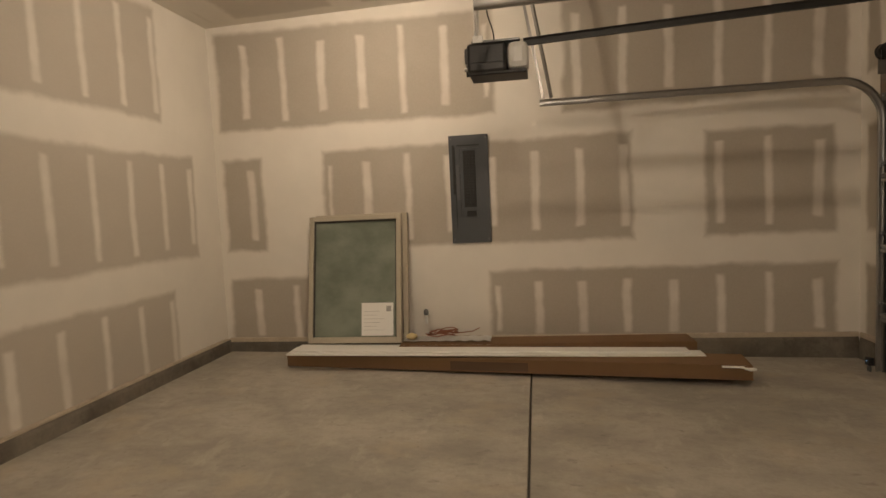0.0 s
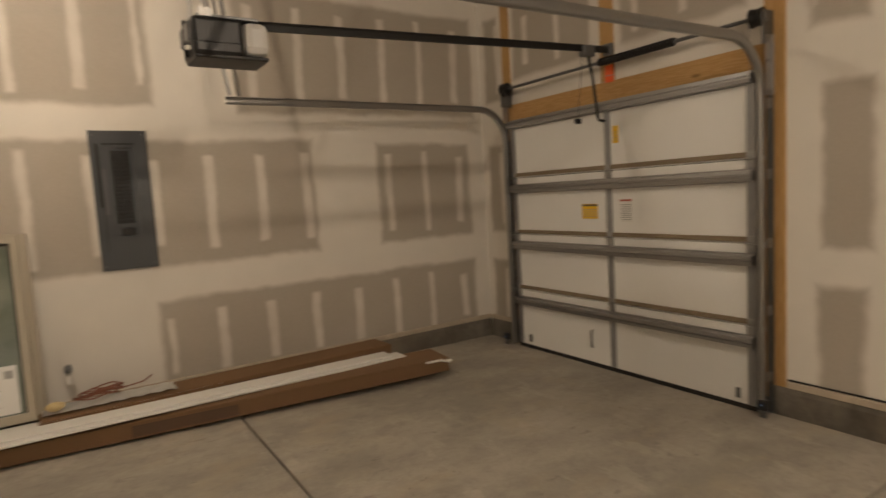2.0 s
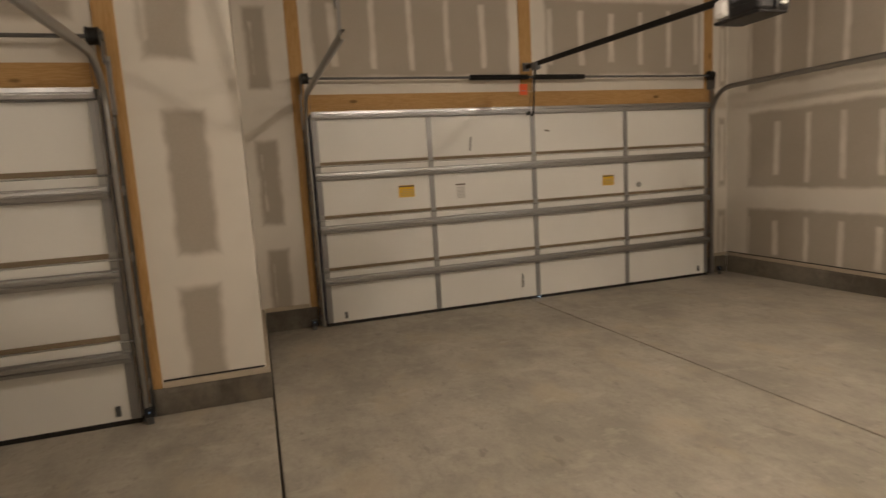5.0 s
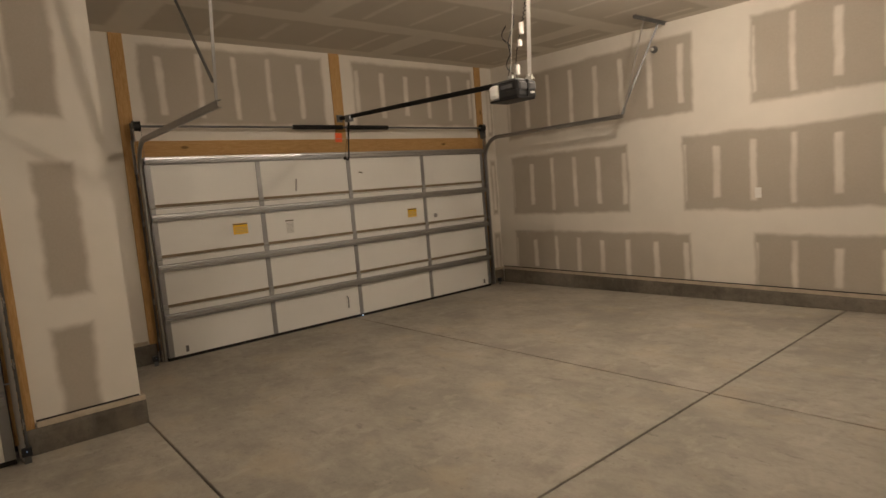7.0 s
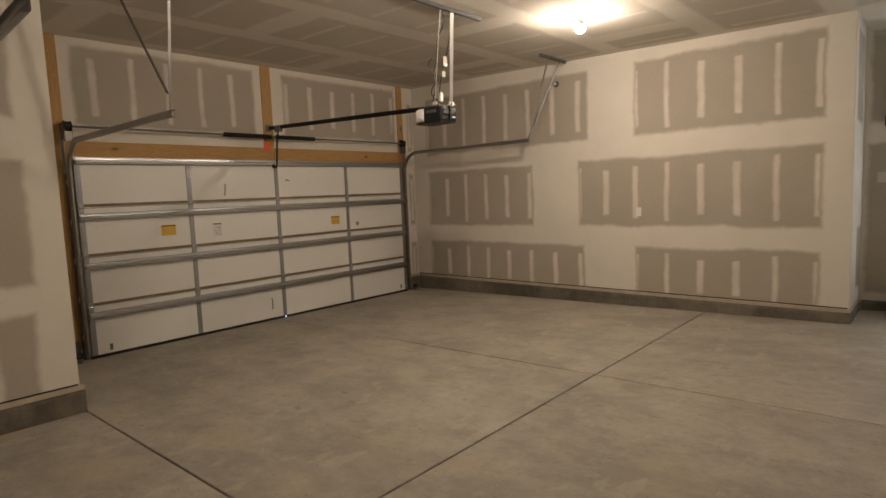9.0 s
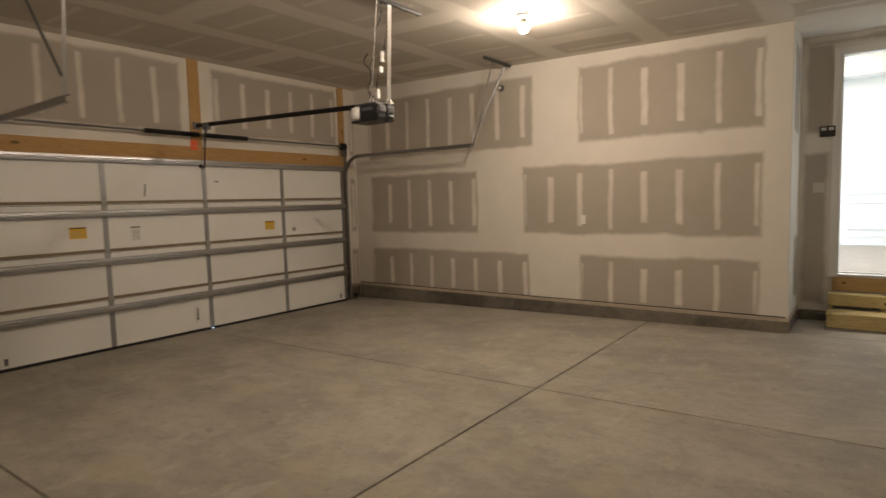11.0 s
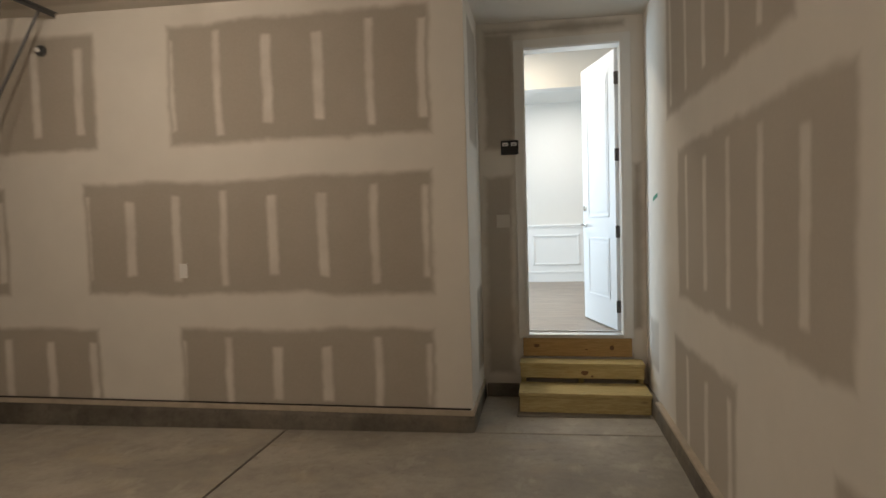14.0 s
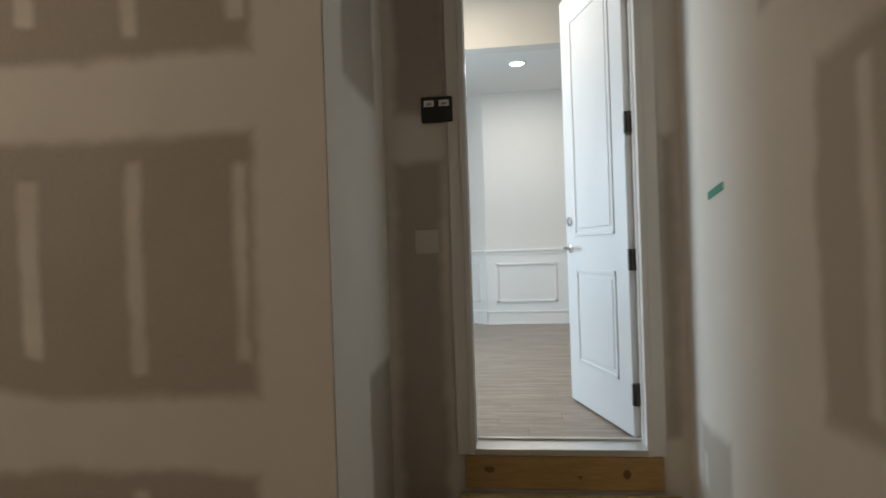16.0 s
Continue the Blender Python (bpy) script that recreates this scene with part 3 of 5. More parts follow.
def garage_door(x, y0, y1, columns, height, label, spring, shaft_z):
    zb = fz(x) + 0.032
    th = thing("garage_door", label, "garage door", x, (y0 + y1) / 2, zb)
    th.matrix_basis = Matrix.Identity(4)
    h = height / 4
    rail, lip = 0.075, 0.02
    secs = []
    for k in range(4):
        a, b = zb + k * h, zb + (k + 1) * h
        sec = part("section", box(x, x + 0.045, y0, y1, a + 0.002, b - 0.002, 0.003), M_DOORSKIN, th, "white insulated door section")
        secs.append(sec)
        if k < 3:
            part("section_lip", box(x - 0.014, x - 0.001, y0 + 0.05, y1 - 0.05, b + 0.012, b + 0.012 + lip + 0.012, 0.003), M_LIP, sec, "tan folded edge of the section")
            bm = bmesh.new()
            c = b - 0.10
            # hat-shaped strut
            add_profile(bm, [(x - 0.010, y0 + 0.01, c), (x - 0.010, y1 - 0.01, c)],
                        HAT, (0, 0, 1))
            part("strut", bm, M_GALV, sec, "galvanised steel strut")
    bm = bmesh.new()
    c = zb + height - 0.035
    add_profile(bm, [(x - 0.010, y0 + 0.01, c), (x - 0.010, y1 - 0.01, c)],
                HAT, (0, 0, 1))
    part("strut", bm, M_GALV, sec, "galvanised steel strut")
    for i in range(columns + 1):
        y = y0 + (y1 - y0) * i / columns
        w = 0.028 if 0 < i < columns else 0.03
        y = min(max(y, y0 + 0.032), y1 - 0.032)
        for k in range(4):
            a, b = zb + k * h, zb + (k + 1) * h
            part("stile", box(x - 0.008, x - 0.0005, y - w, y + w, a + 0.004, b - 0.004, 0.002), M_STILE, secs[k])
            if k < 3:
                bm = bmesh.new()
                add_box(bm, x - 0.016, x - 0.0085, y - 0.028, y + 0.028, b - 0.05, b + 0.05, 0.002)
                add_tube(bm, [(x - 0.02, y - 0.032, b), (x - 0.02, y + 0.032, b)], 0.007, 8)
                if i in (0, columns):
                    e = -1 if i == 0 else 1
                    add_tube(bm, [(x - 0.03, y, b), (x - 0.03, y + e * 0.085, b)], 0.006, 8)
                    add_tube(bm, [(x - 0.03, y + e * 0.07, b), (x - 0.03, y + e * 0.09, b)], 0.022, 12)
                part("hinge", bm, M_GALV, secs[k])
    part("bottom_seal", box(x + 0.003, x + 0.042, y0, y1, fz(x) - 0.004, zb + 0.001, 0.0), M_RUBBER_SHADE, secs[0], "black rubber bottom seal")
    # torsion shaft, springs and drums
    xs = x - 0.02
    shaft = part("torsion_shaft", tube([(xs, y0 - 0.02, shaft_z), (xs, y1 + 0.02, shaft_z)], 0.0125), M_GALV_DULL, th)
    for a, b in spring:
        turns = int((b - a) / 0.012)
        bm = bmesh.new()
        add_tube(bm, [(xs, a, shaft_z), (xs, b, shaft_z)], 0.024, 12)
        pts = [(xs + 0.026 * math.cos(t), a + (b - a) * i / (turns * 6), shaft_z + 0.026 * math.sin(t)) for i in range(turns * 6 + 1) for t in (i * math.pi / 3,)]
        add_tube(bm, pts, 0.0052, 5)
        smooth(part("torsion_spring", bm, M_BLACK, th, "black coiled torsion spring"))
    for y, e in ((y0 + 0.0, 1), (y1 - 0.0, -1)):
        part("cable_drum", lathe([(0.02, -0.035), (0.058, -0.035), (0.05, -0.02), (0.05, 0.02), (0.056, 0.03), (0.02, 0.03)], 20, pose(xs, y - 0.02 * e, shaft_z, 90)), M_BLACK, th, "dark cast cable drum")
        bm = bmesh.new()
        add_box(bm, xs - 0.03, xs + 0.1, y - e * 0.062, y - e * 0.056, shaft_z - 0.16, shaft_z + 0.04, 0.001)
        add_tube(bm, [(xs, y - e * 0.075, shaft_z), (xs, y - e * 0.045, shaft_z)], 0.03, 14)
        part("end_bearing_plate", bm, M_GALV_DULL, th)
        part("lift_cable", tube([(xs - 0.045, y + e * 0.01, shaft_z), (xs - 0.02, y + e * 0.0, zb + 0.08)], 0.0018, 5), M_GALV_DULL, th)
    return th


def track(x, y, e, z_h, x_end, label, drift=0.0):
    """Roller track beside a door: upright, bend and level run, with its angle bracket. e: the way the open side faces."""
    th = thing("door_track", label, "door track", x - 0.03, y, fz(x), group="garage door tracks")
    th.matrix_basis = Matrix.Identity(4)
    r = 0.30
    xv = x - 0.03
    pts = [(xv, y, fz(x) + 0.02), (xv, y, 1.2), (xv, y, z_h - r)]
    for k in range(1, 11):
        a = k / 10 * math.pi / 2
        pts.append((xv - r + r * math.cos(a), y, z_h - r + r * math.sin(a)))
    pts.append((x_end, y + drift, z_h))
    bm = bmesh.new()
    prof = [(0.024, 0.022), (0.024, 0.027), (0.0, 0.027), (-0.006, 0.018), (-0.006, -0.018), (0.0, -0.027), (0.024, -0.027), (0.024, -0.022)]
    add_profile(bm, pts, [(u * -e, v) for u, v in prof], (0, 1, 0))
    rail = smooth(part("rail", bm, M_TRACK, th, "galvanised roller rail"))
    bm = bmesh.new()
    yo = y + e * 0.012
    add_box(bm, xv + 0.028, xv + 0.072, yo - 0.002, yo + 0.002, fz(x) + 0.01, z_h - r + 0.02)
    add_box(bm, xv + 0.068, xv + 0.072, min(yo, yo + e * 0.016), max(yo, yo + e * 0.016), fz(x) + 0.01, z_h - r + 0.02)
    angle = part("wall_angle", bm, M_GALV_DULL, th, "perforated steel wall angle")
    for k in range(5):
        z = fz(x) + 0.25 + k * 0.42
        if z > z_h - r:
            continue
        bm = bmesh.new()
        add_box(bm, xv + 0.02, xv + 0.07, yo + e * 0.003 - 0.003, yo + e * 0.003 + 0.003, z - 0.03, z + 0.03, 0.001)
        add_tube(bm, [(xv + 0.05, yo - 0.012, z), (xv + 0.05, yo + 0.014, z)], 0.008, 6)
        part("track_bracket", bm, M_GALV, rail)
    bm = box(xv + 0.0, xv + 0.070, yo + e * 0.006 - 0.002, yo + e * 0.006 + 0.002, z_h - r - 0.02, z_h + 0.03, 0.001)
    add_box(bm, xv + 0.062, xv + 0.066, min(yo, yo + e * 0.022), max(yo, yo + e * 0.022), z_h - r - 0.02, z_h + 0.03, 0.001)
    for z in (z_h - r, z_h - 0.12, z_h - 0.01):
        add_tube(bm, [(xv + 0.03, yo - 0.008, z), (xv + 0.03, yo + 0.02 * e, z)], 0.009, 6)
    part("flag_bracket", bm, M_GALV, th, "bright galvanised flag bracket")
    first = None
    for k in range(24):
        z = fz(x) + 0.12 + k * 0.075
        if first is None:
            first = part("slot", tube([(0, 0, -0.014), (0, 0, 0.014)], 0.0055, 6), M_RUBBER_SHADE, angle)
            ob = first
        else:
            ob = new("slot", first.data)
            ob.parent = angle
        ob.location = (xv + 0.056, yo - e * 0.0032, z)
    return th


def strap(bm, a, b, w=0.011, t=0.0015):
    """A flat or angled hanger strap between two points."""
    a, b = Vector(a), Vector(b)
    d = (b - a).normalized()
    q = d.to_track_quat("Z", "Y").to_matrix().to_4x4()
    m = Matrix.Translation(a) @ q
    add_box(bm, -w, w, -t, t, 0, (b - a).length, 0, m)
    add_box(bm, w - 2 * t, w, 0.001, 2 * w, 0, (b - a).length, 0, m)


def hanger(label, ceiling_bar, straps):
    th = thing("track_hanger", label, "track hanger", *ceiling_bar[0], group="track hangers")
    th.matrix_basis = Matrix.Identity(4)
    a, b = ceiling_bar
    zb = zc(min(a[0], b[0]) - 0.018)
    bm = bmesh.new()
    add_box(bm, min(a[0], b[0]) - 0.018, max(a[0], b[0]) + 0.018, min(a[1], b[1]), max(a[1], b[1]), zb - 0.004, zb - 0.001)
    add_box(bm, max(a[0], b[0]) + 0.014, max(a[0], b[0]) + 0.018, min(a[1], b[1]), max(a[1], b[1]), zb - 0.036, zb - 0.004)
    part("ceiling_angle", bm, M_GALV_DULL, th, "perforated steel angle on the ceiling")
    for p, q in straps:
        bm = bmesh.new()
        strap(bm, p, (q[0], q[1], zc(q[0]) - 0.006))
        part("strap", bm, M_GALV_DULL if p[0] > 2.33 else M_TRACK, th, "perforated steel strap")
    return th


gd1 = garage_door(XD1, DOOR1[0], DOOR1[1], 2, 2.10, "closed white sectional single garage door with galvanised struts", [(3.40, 4.05)], 2.365)
gd2 = garage_door(XD2, DOOR2[0], DOOR2[1], 4, 2.16, "closed white sectional double garage door with galvanised struts", [(-1.70, -1.06), (-0.99, -0.30)], 2.42)
GAL = "galvanised steel garage door roller track with curved bend"
track(XD1, DOOR1[1] + 0.05, 1, 2.175, 0.41, GAL)
track(XD1, DOOR1[0] - 0.05, -1, 2.23, 0.12, GAL, 0.07)
track(XD2, DOOR2[1] + 0.05, 1, 2.25, 2.29, GAL)
track(XD2, DOOR2[0] - 0.05, -1, 2.25, 2.33, GAL)
HL = "perforated steel hanger straps from ceiling angle to the track end"
ZT = ZC
yl = DOOR1[1] + 0.05
hanger(HL, ((0.3, yl - 0.35, ZC), (0.3, yl + 0.1, ZC)), [((0.43, yl, 2.21), (0.25, yl, ZT)), ((0.5, yl, 2.21), (0.3, yl - 0.33, ZT))])
yl = DOOR1[0] - 0.05
hanger(HL, ((0.2, yl - 0.3, ZC), (0.2, yl + 0.1, ZC)), [((0.15, yl + 0.07, 2.25), (0.2, yl, ZT)), ((0.2, yl + 0.07, 2.38), (0.6, yl, ZT))])
yl = DOOR2[1] + 0.05
hanger(HL, ((2.15, yl - 0.1, ZC), (2.15, yl + 0.3, ZC)), [((2.32, yl, 2.25), (2.15, yl, ZT)), ((2.34, yl, 2.40), (3.12, yl, ZT))])
yl = DOOR2[0] - 0.05
hanger(HL, ((1.90, -3.86, ZC), (1.90, -3.17, ZC)), [((2.32, yl, 2.27), (1.91, -3.39, ZT)), ((2.34, yl, 2.27), (1.91, -3.73, ZT))])


# ---- openers ----
def opener(x0, x1, y, z0, z1, xw, zw, label, bar, sleeve=False):
    """Motor head from x0 to x1 hung from the ceiling, a rail to the wall at xw, trolley and arm to the door."""
    th = thing("garage_door_opener", label, "door opener", (x0 + x1) / 2, y, z0, group="garage door openers")
    th.matrix_basis = Matrix.Identity(4)
    w, xm = 0.125, x1 - 0.13
    bm = box(x0 + 0.02, xm, y - w, y + w, z0 + 0.01, z1 - 0.012, 0.022)
    add_box(bm, x0 + 0.03, xm - 0.02, y - w - 0.004, y + w + 0.004, z0 + 0.07, z0 + 0.078, 0.002)
    head = part("housing", bm, M_PLASTIC, th, "black plastic motor housing")
    part("chassis", box(x0 + 0.05, x1 - 0.05, y - w * 0.9, y + w * 0.9, z1 - 0.014, z1, 0.003), M_GALV_DULL, head, "steel chassis plate")
    part("light_lens", box(xm + 0.002, x1, y - w, y + w, z0 + 0.025, z1 - 0.015, 0.04), M_LENS, head, "frosted grey light lens")
    part("end_lens", box(x0 + 0.004, x0 + 0.05, y - w + 0.02, y - 0.012, z0 + 0.075, z1 - 0.035, 0.012), M_SMOKED, head, "smoked grey end panel")
    part("end_lens", box(x0 + 0.004, x0 + 0.05, y + 0.012, y + w - 0.02, z0 + 0.075, z1 - 0.035, 0.012), M_SMOKED, head, "smoked grey end panel")
    part("end_rib", box(x0 + 0.002, x0 + 0.06, y - 0.008, y + 0.008, z0 + 0.02, z1 - 0.012, 0.004), M_PLASTIC, head)
    part("side_louvre", box(x0 + 0.08, xm - 0.04, y + w - 0.002, y + w + 0.003, z0 + 0.1, z0 + 0.13, 0.001), M_SMOKED, head)
    part("button", box(x0 - 0.002, x0 + 0.03, y - w + 0.05, y - w + 0.085, z0 + 0.045, z0 + 0.06, 0.002), M_LENS, head, "pale button row")
    part("bottom_tray", box(x0 + 0.03, x1 - 0.01, y - w + 0.01, y + w - 0.01, z0, z0 + 0.022, 0.008), M_PLASTIC, head)
    bm = bmesh.new()
    strap(bm, (x1 - 0.03, y, z1 - 0.015), (xw, y, zw), 0.011, 0.010)
    add_tube(bm, [(x1 - 0.03, y, z1 + 0.012), (xw, y, zw + 0.03)], 0.012, 8)
    part("rail", bm, M_BLACK, th, "black steel opener rail")
    xt = xw - 0.22
    zt = z1 + (zw - z1) * (xt - x1) / (xw - x1)
    part("trolley", box(xt - 0.07, xt + 0.05, y - 0.03, y + 0.03, zt - 0.05, zt + 0.03, 0.01), M_GALV_DULL, th)
    zd = zw - 0.52
    part("door_arm", tube([(xt, y, zt - 0.03), (xt + 0.045, y, zt - 0.2), (xt + 0.085, y, zd + 0.03), (xt + 0.10, y, zd), (xt + 0.17, y, zd - 0.01)], 0.011, 8), M_BLACK, th, "black curved door arm")
    part("header_bracket", box(xw - 0.01, xw + 0.05, y - 0.04, y + 0.04, zw - 0.03, zw + 0.06, 0.004), M_GALV_DULL, th)
    part("release_handle", box(xt - 0.04, xt + 0.02, y + 0.10, y + 0.125, zt - 0.53, zt - 0.49, 0.008), M_BLACK, th, "dark release handle on a cord")
    part("release_cord", tube([(xt - 0.03, y + 0.03, zt - 0.04), (xt - 0.01, y + 0.11, zt - 0.495)], 0.0025, 5), M_BLACK, th)
    zb = zc(bar[0] - 0.018)
    part("ceiling_angle", box(bar[0] - 0.018, bar[0] + 0.018, bar[1], bar[2], zb - 0.036, zb - 0.001, 0.001), M_GALV_DULL, th, "perforated steel angle on the ceiling")
    for dx, dy, up, w in ((0.03, -0.05, 0.135, 0.017), (0.12, 0.10, 0.30, 0.004)) if sleeve else ((0.07, 0.104, 0.088, 0.011), (0.09, -0.104, -0.088, 0.011)):
        bm = bmesh.new()
        strap(bm, (x0 + dx, y + dy, z1 - 0.01), (bar[0], y + up, zb - 0.012), w)
        part("hanger_strap", bm, M_STRAP, th, "perforated steel strap")
        bm = box(x0 + dx - 0.03, x0 + dx + 0.03, y + dy - 0.012, y + dy + 0.012, z1 - 0.012, z1 + 0.03, 0.003)
        add_tube(bm, [(x0 + dx, y + dy - 0.025, z1 + 0.018), (x0 + dx, y + dy + 0.025, z1 + 0.018)], 0.007, 6)
        part("hanger_foot", bm, M_STRAP, th, "bolted steel hanger foot")
    pts = []
    for i in range(37):
        t = i / 36
        sway = 0.012 * math.sin(19 * t) + 0.03 * math.sin(4 * t)
        pts.append((x0 + 0.17 - 0.17 * t + sway, y + 0.05 + 0.03 * t + 0.014 * math.cos(17 * t), z1 - 0.01 + (zb - z1) * t))
    if sleeve:
        part("power_cord", tube(pts, 0.005, 6), M_BLACK, th, "black power cord")
        # coiled low-voltage lead with white connectors, plugged in at the ceiling
        top = Vector((1.50, y + 0.11, zb - 0.05))
        foot = Vector((x0 + 0.09, y + 0.05, z1 - 0.005))
        run = top - foot
        coil = []
        for k in range(121):
            t = k / 120
            r = 0.011 if 0.55 < t < 0.95 else 0.004
            c = foot + run * t + Vector((0.02 * math.sin(5 * t), 0.015 * math.sin(7 * t), 0))
            coil.append(c + Vector((r * math.cos(k * 1.3), r * math.sin(k * 1.3), 0)))
        part("coiled_lead", tube(coil, 0.004, 6), M_BLACK, th, "black coiled lead")
        for t, h in ((0.50, 0.05), (0.36, 0.03), (0.1, 0.045)):
            c = foot + run * t
            part("plug", box(c.x - 0.014, c.x + 0.014, c.y - 0.018, c.y + 0.018, c.z - h, c.z + h, 0.007), M_WHITE, th, "off-white plug")
        loop = [(x0 + 0.12 + 0.05 * math.sin(k / 16 * 6.3 * 1.5), y + 0.06 + 0.03 * math.sin(k / 16 * 3.14) + 0.06 * k / 16, z1 + 0.05 + 0.40 * k / 16) for k in range(17)]
        part("spare_cord", tube(loop, 0.005, 6), M_BLACK, th, "looped spare cord")
        bm = bmesh.new()
        for k in range(3):
            add_tube(bm, [(x0 + 0.05 + 0.03 * math.cos(a + k), y - 0.08 + (0.05 + 0.01 * k) * math.sin(a), z1 + 0.008 + 0.01 * k + 0.006 * math.sin(3 * a)) for a in (i * 0.45 for i in range(13))], 0.004, 6)
        part("tied_wire", bm, M_TRIM, th, "tied bundle of pale wire")
    else:
        part("power_cord", tube(pts, 0.005, 6), M_BLACK, th, "black power cord")
    return th


opener(-0.05, 0.34, 4.03, 2.155, 2.36, X1 - 0.03, 2.45, "black garage door opener hung from steel straps", (0.05, 3.5, 4.5))
opener(1.64, 2.03, -1.02, 2.27, 2.445, X2 - 0.03, 2.53, "black garage door opener with frosted lens hung from steel straps", (1.46, -1.32, -0.12), True)
tagged(part("ceiling_outlet", box(1.46, 1.56, -0.95, -0.85, zc(1.46) - 0.03, zc(1.46) - 0.001, 0.006), M_WHITE), "white ceiling power outlet above the opener", "outlet")

# ---- lamps ----
for x, y, full in LAMPS:
    th = thing("ceiling_lamp", "bare lit bulb in a white porcelain ceiling holder", "ceiling lamp", x, y, zc(x) - 0.002, group="ceiling lamps")
    smooth(part("base", lathe([(0.026, -0.05), (0.034, -0.048), (0.04, -0.034), (0.068, -0.026), (0.075, -0.001), (0.05, -0.001)], 32), M_WHITE, th, "white porcelain lamp holder"))
    smooth(part("collar", lathe([(0.046, -0.105), (0.036, -0.08), (0.025, -0.0505)], 18), M_WHITE, th, "white plastic bulb collar"))
    smooth(part("bulb", lathe([(0.008, -0.175), (0.027, -0.169), (0.044, -0.152), (0.051, -0.130), (0.0465, -0.1055)], 18), M_BULB if full else M_BULB_DIM, th, "glowing bulb"))

# ---- house door, steps and the room behind ----
bm = bmesh.new()
th = thing("house_door", "open white two-panel house door with satin lever handle", "door", DX0 + 0.03, YD - 0.13, SILL)
LW, LH = 0.765, 2.43
leaf = bm
add_box(leaf, 0, LW, -0.020, 0.020, 0.012, LH, 0.003)
slabdoor = part("leaf", leaf, M_PAINT, th, "white painted door leaf")
for side_y in (-1, 1):
    for z0, z1 in ((0.26, 0.81), (1.00, LH - 0.16)):
        bm = bmesh.new()
        f = side_y * 0.020
        for a, b, d, q in ((0.135, LW - 0.135, z0, z1),):
            o = 0.02
            for s0, s1, t0, t1 in ((a, b, d, d + o), (a, b, q - o, q), (a, a + o, d, q), (b - o, b, d, q)):
                add_box(bm, s0, s1, min(f, f + side_y * 0.008), max(f, f + side_y * 0.005), t0, t1, 0.0022)
        part("panel_moulding", bm, M_PAINT, slabdoor)
        part("raised_panel", box(0.175, LW - 0.175, min(f, f + side_y * 0.003), max(f, f + side_y * 0.003), z0 + 0.045, z1 - 0.045, 0.0028), M_PAINT, slabdoor)
bm = lathe([(0.027, 0.0), (0.027, 0.008), (0.011, 0.012), (0.011, 0.045)], 20, pose(LW - 0.065, 0.021, 0.93, -90))
add_tube(bm, [(LW - 0.065, 0.055, 0.93), (LW - 0.11, 0.058, 0.932), (LW - 0.175, 0.055, 0.925)], 0.009, 10)
part("lever_handle", bm, M_CHROME, slabdoor, "satin nickel lever handle")
bm = lathe([(0.027, 0.0), (0.027, 0.008), (0.011, 0.012), (0.011, 0.045)], 20, pose(LW - 0.065, -0.021, 0.93, 90))
add_tube(bm, [(LW - 0.065, -0.055, 0.93), (LW - 0.11, -0.058, 0.932), (LW - 0.175, -0.055, 0.925)], 0.009, 10)
part("lever_handle", bm, M_CHROME, slabdoor, "satin nickel lever handle")
part("deadbolt", lathe([(0.028, 0.0), (0.028, 0.01), (0.018, 0.016)], 20, pose(LW - 0.065, 0.021, 1.09, -90)), M_CHROME, slabdoor)
part("latch_plate", box(LW - 0.001, LW + 0.0015, -0.012, 0.012, 0.88, 0.98, 0.0005), M_CHROME, slabdoor)
for z in (0.22, 0.87, 1.53, 2.18):
    bm = box(-0.034, -0.0005, -0.019, 0.019, z - 0.052, z + 0.052, 0.001)
    add_tube(bm, [(-0.018, 0.024, z - 0.052), (-0.018, 0.024, z + 0.052)], 0.008, 10)
    part("hinge", bm, M_HINGE, slabdoor, "dark bronze butt hinge")
th.matrix_basis = pose(DX0 + 0.035, YD - 0.128, SILL + 0.012, 0, 0, -73)

th = thing("door_1", "off-white painted door casing and jamb", "door frame", (DX0 + DX1) / 2, YD, SILL, kind="structure")
th.matrix_basis = Matrix.Identity(4)
cw = 0.075
for nm, a in (("casing", (DX0 - cw + 0.012, DX0 + 0.012, SILL - 0.02, DZ1 + cw - 0.012)), ("casing", (DX1 - 0.012, DX1 + cw - 0.012, SILL - 0.02, DZ1 + cw - 0.012)),
              ("casing", (DX0 + 0.012, DX1 - 0.012, DZ1 - 0.012, DZ1 + cw - 0.012))):
    bm = bmesh.new()
    add_box(bm, a[0], a[1], YD + 0.0005, YD + 0.016, a[2], a[3], 0.003)
    if a[1] - a[0] < 0.2:
        inner = a[1] if a[0] < DX0 else a[0]
        add_box(bm, inner - 0.014, inner + 0.014, YD + 0.016, YD + 0.024, a[2], a[3] - 0.05, 0.003)
    part(nm, bm, M_TRIM, th)
for x0, x1 in ((DX0 + 0.0005, DX0 + 0.02), (DX1 - 0.02, DX1 - 0.0005)):
    bm = bmesh.new()
    add_box(bm, x0, x1, YD - 0.1395, YD, SILL, DZ1 - 0.001, 0.001)
    xi = x1 + 0.006 if x0 < -2 else x0 - 0.006
    add_box(bm, min(xi, x0 + 0.01), max(xi, x0 + 0.01), YD - 0.085, YD - 0.055, SILL + 0.002, DZ1 - 0.021, 0.001)
    part("jamb", bm, M_TRIM, th)
part("head_jamb", box(DX0 + 0.0205, DX1 - 0.0205, YD - 0.1395, YD, DZ1 - 0.02, DZ1 - 0.001, 0.001), M_TRIM, th)
bm = box(DX0 + 0.0205, DX1 - 0.0205, YD - 0.13, YD + 0.03, SILL - 0.018, SILL + 0.014, 0.004)
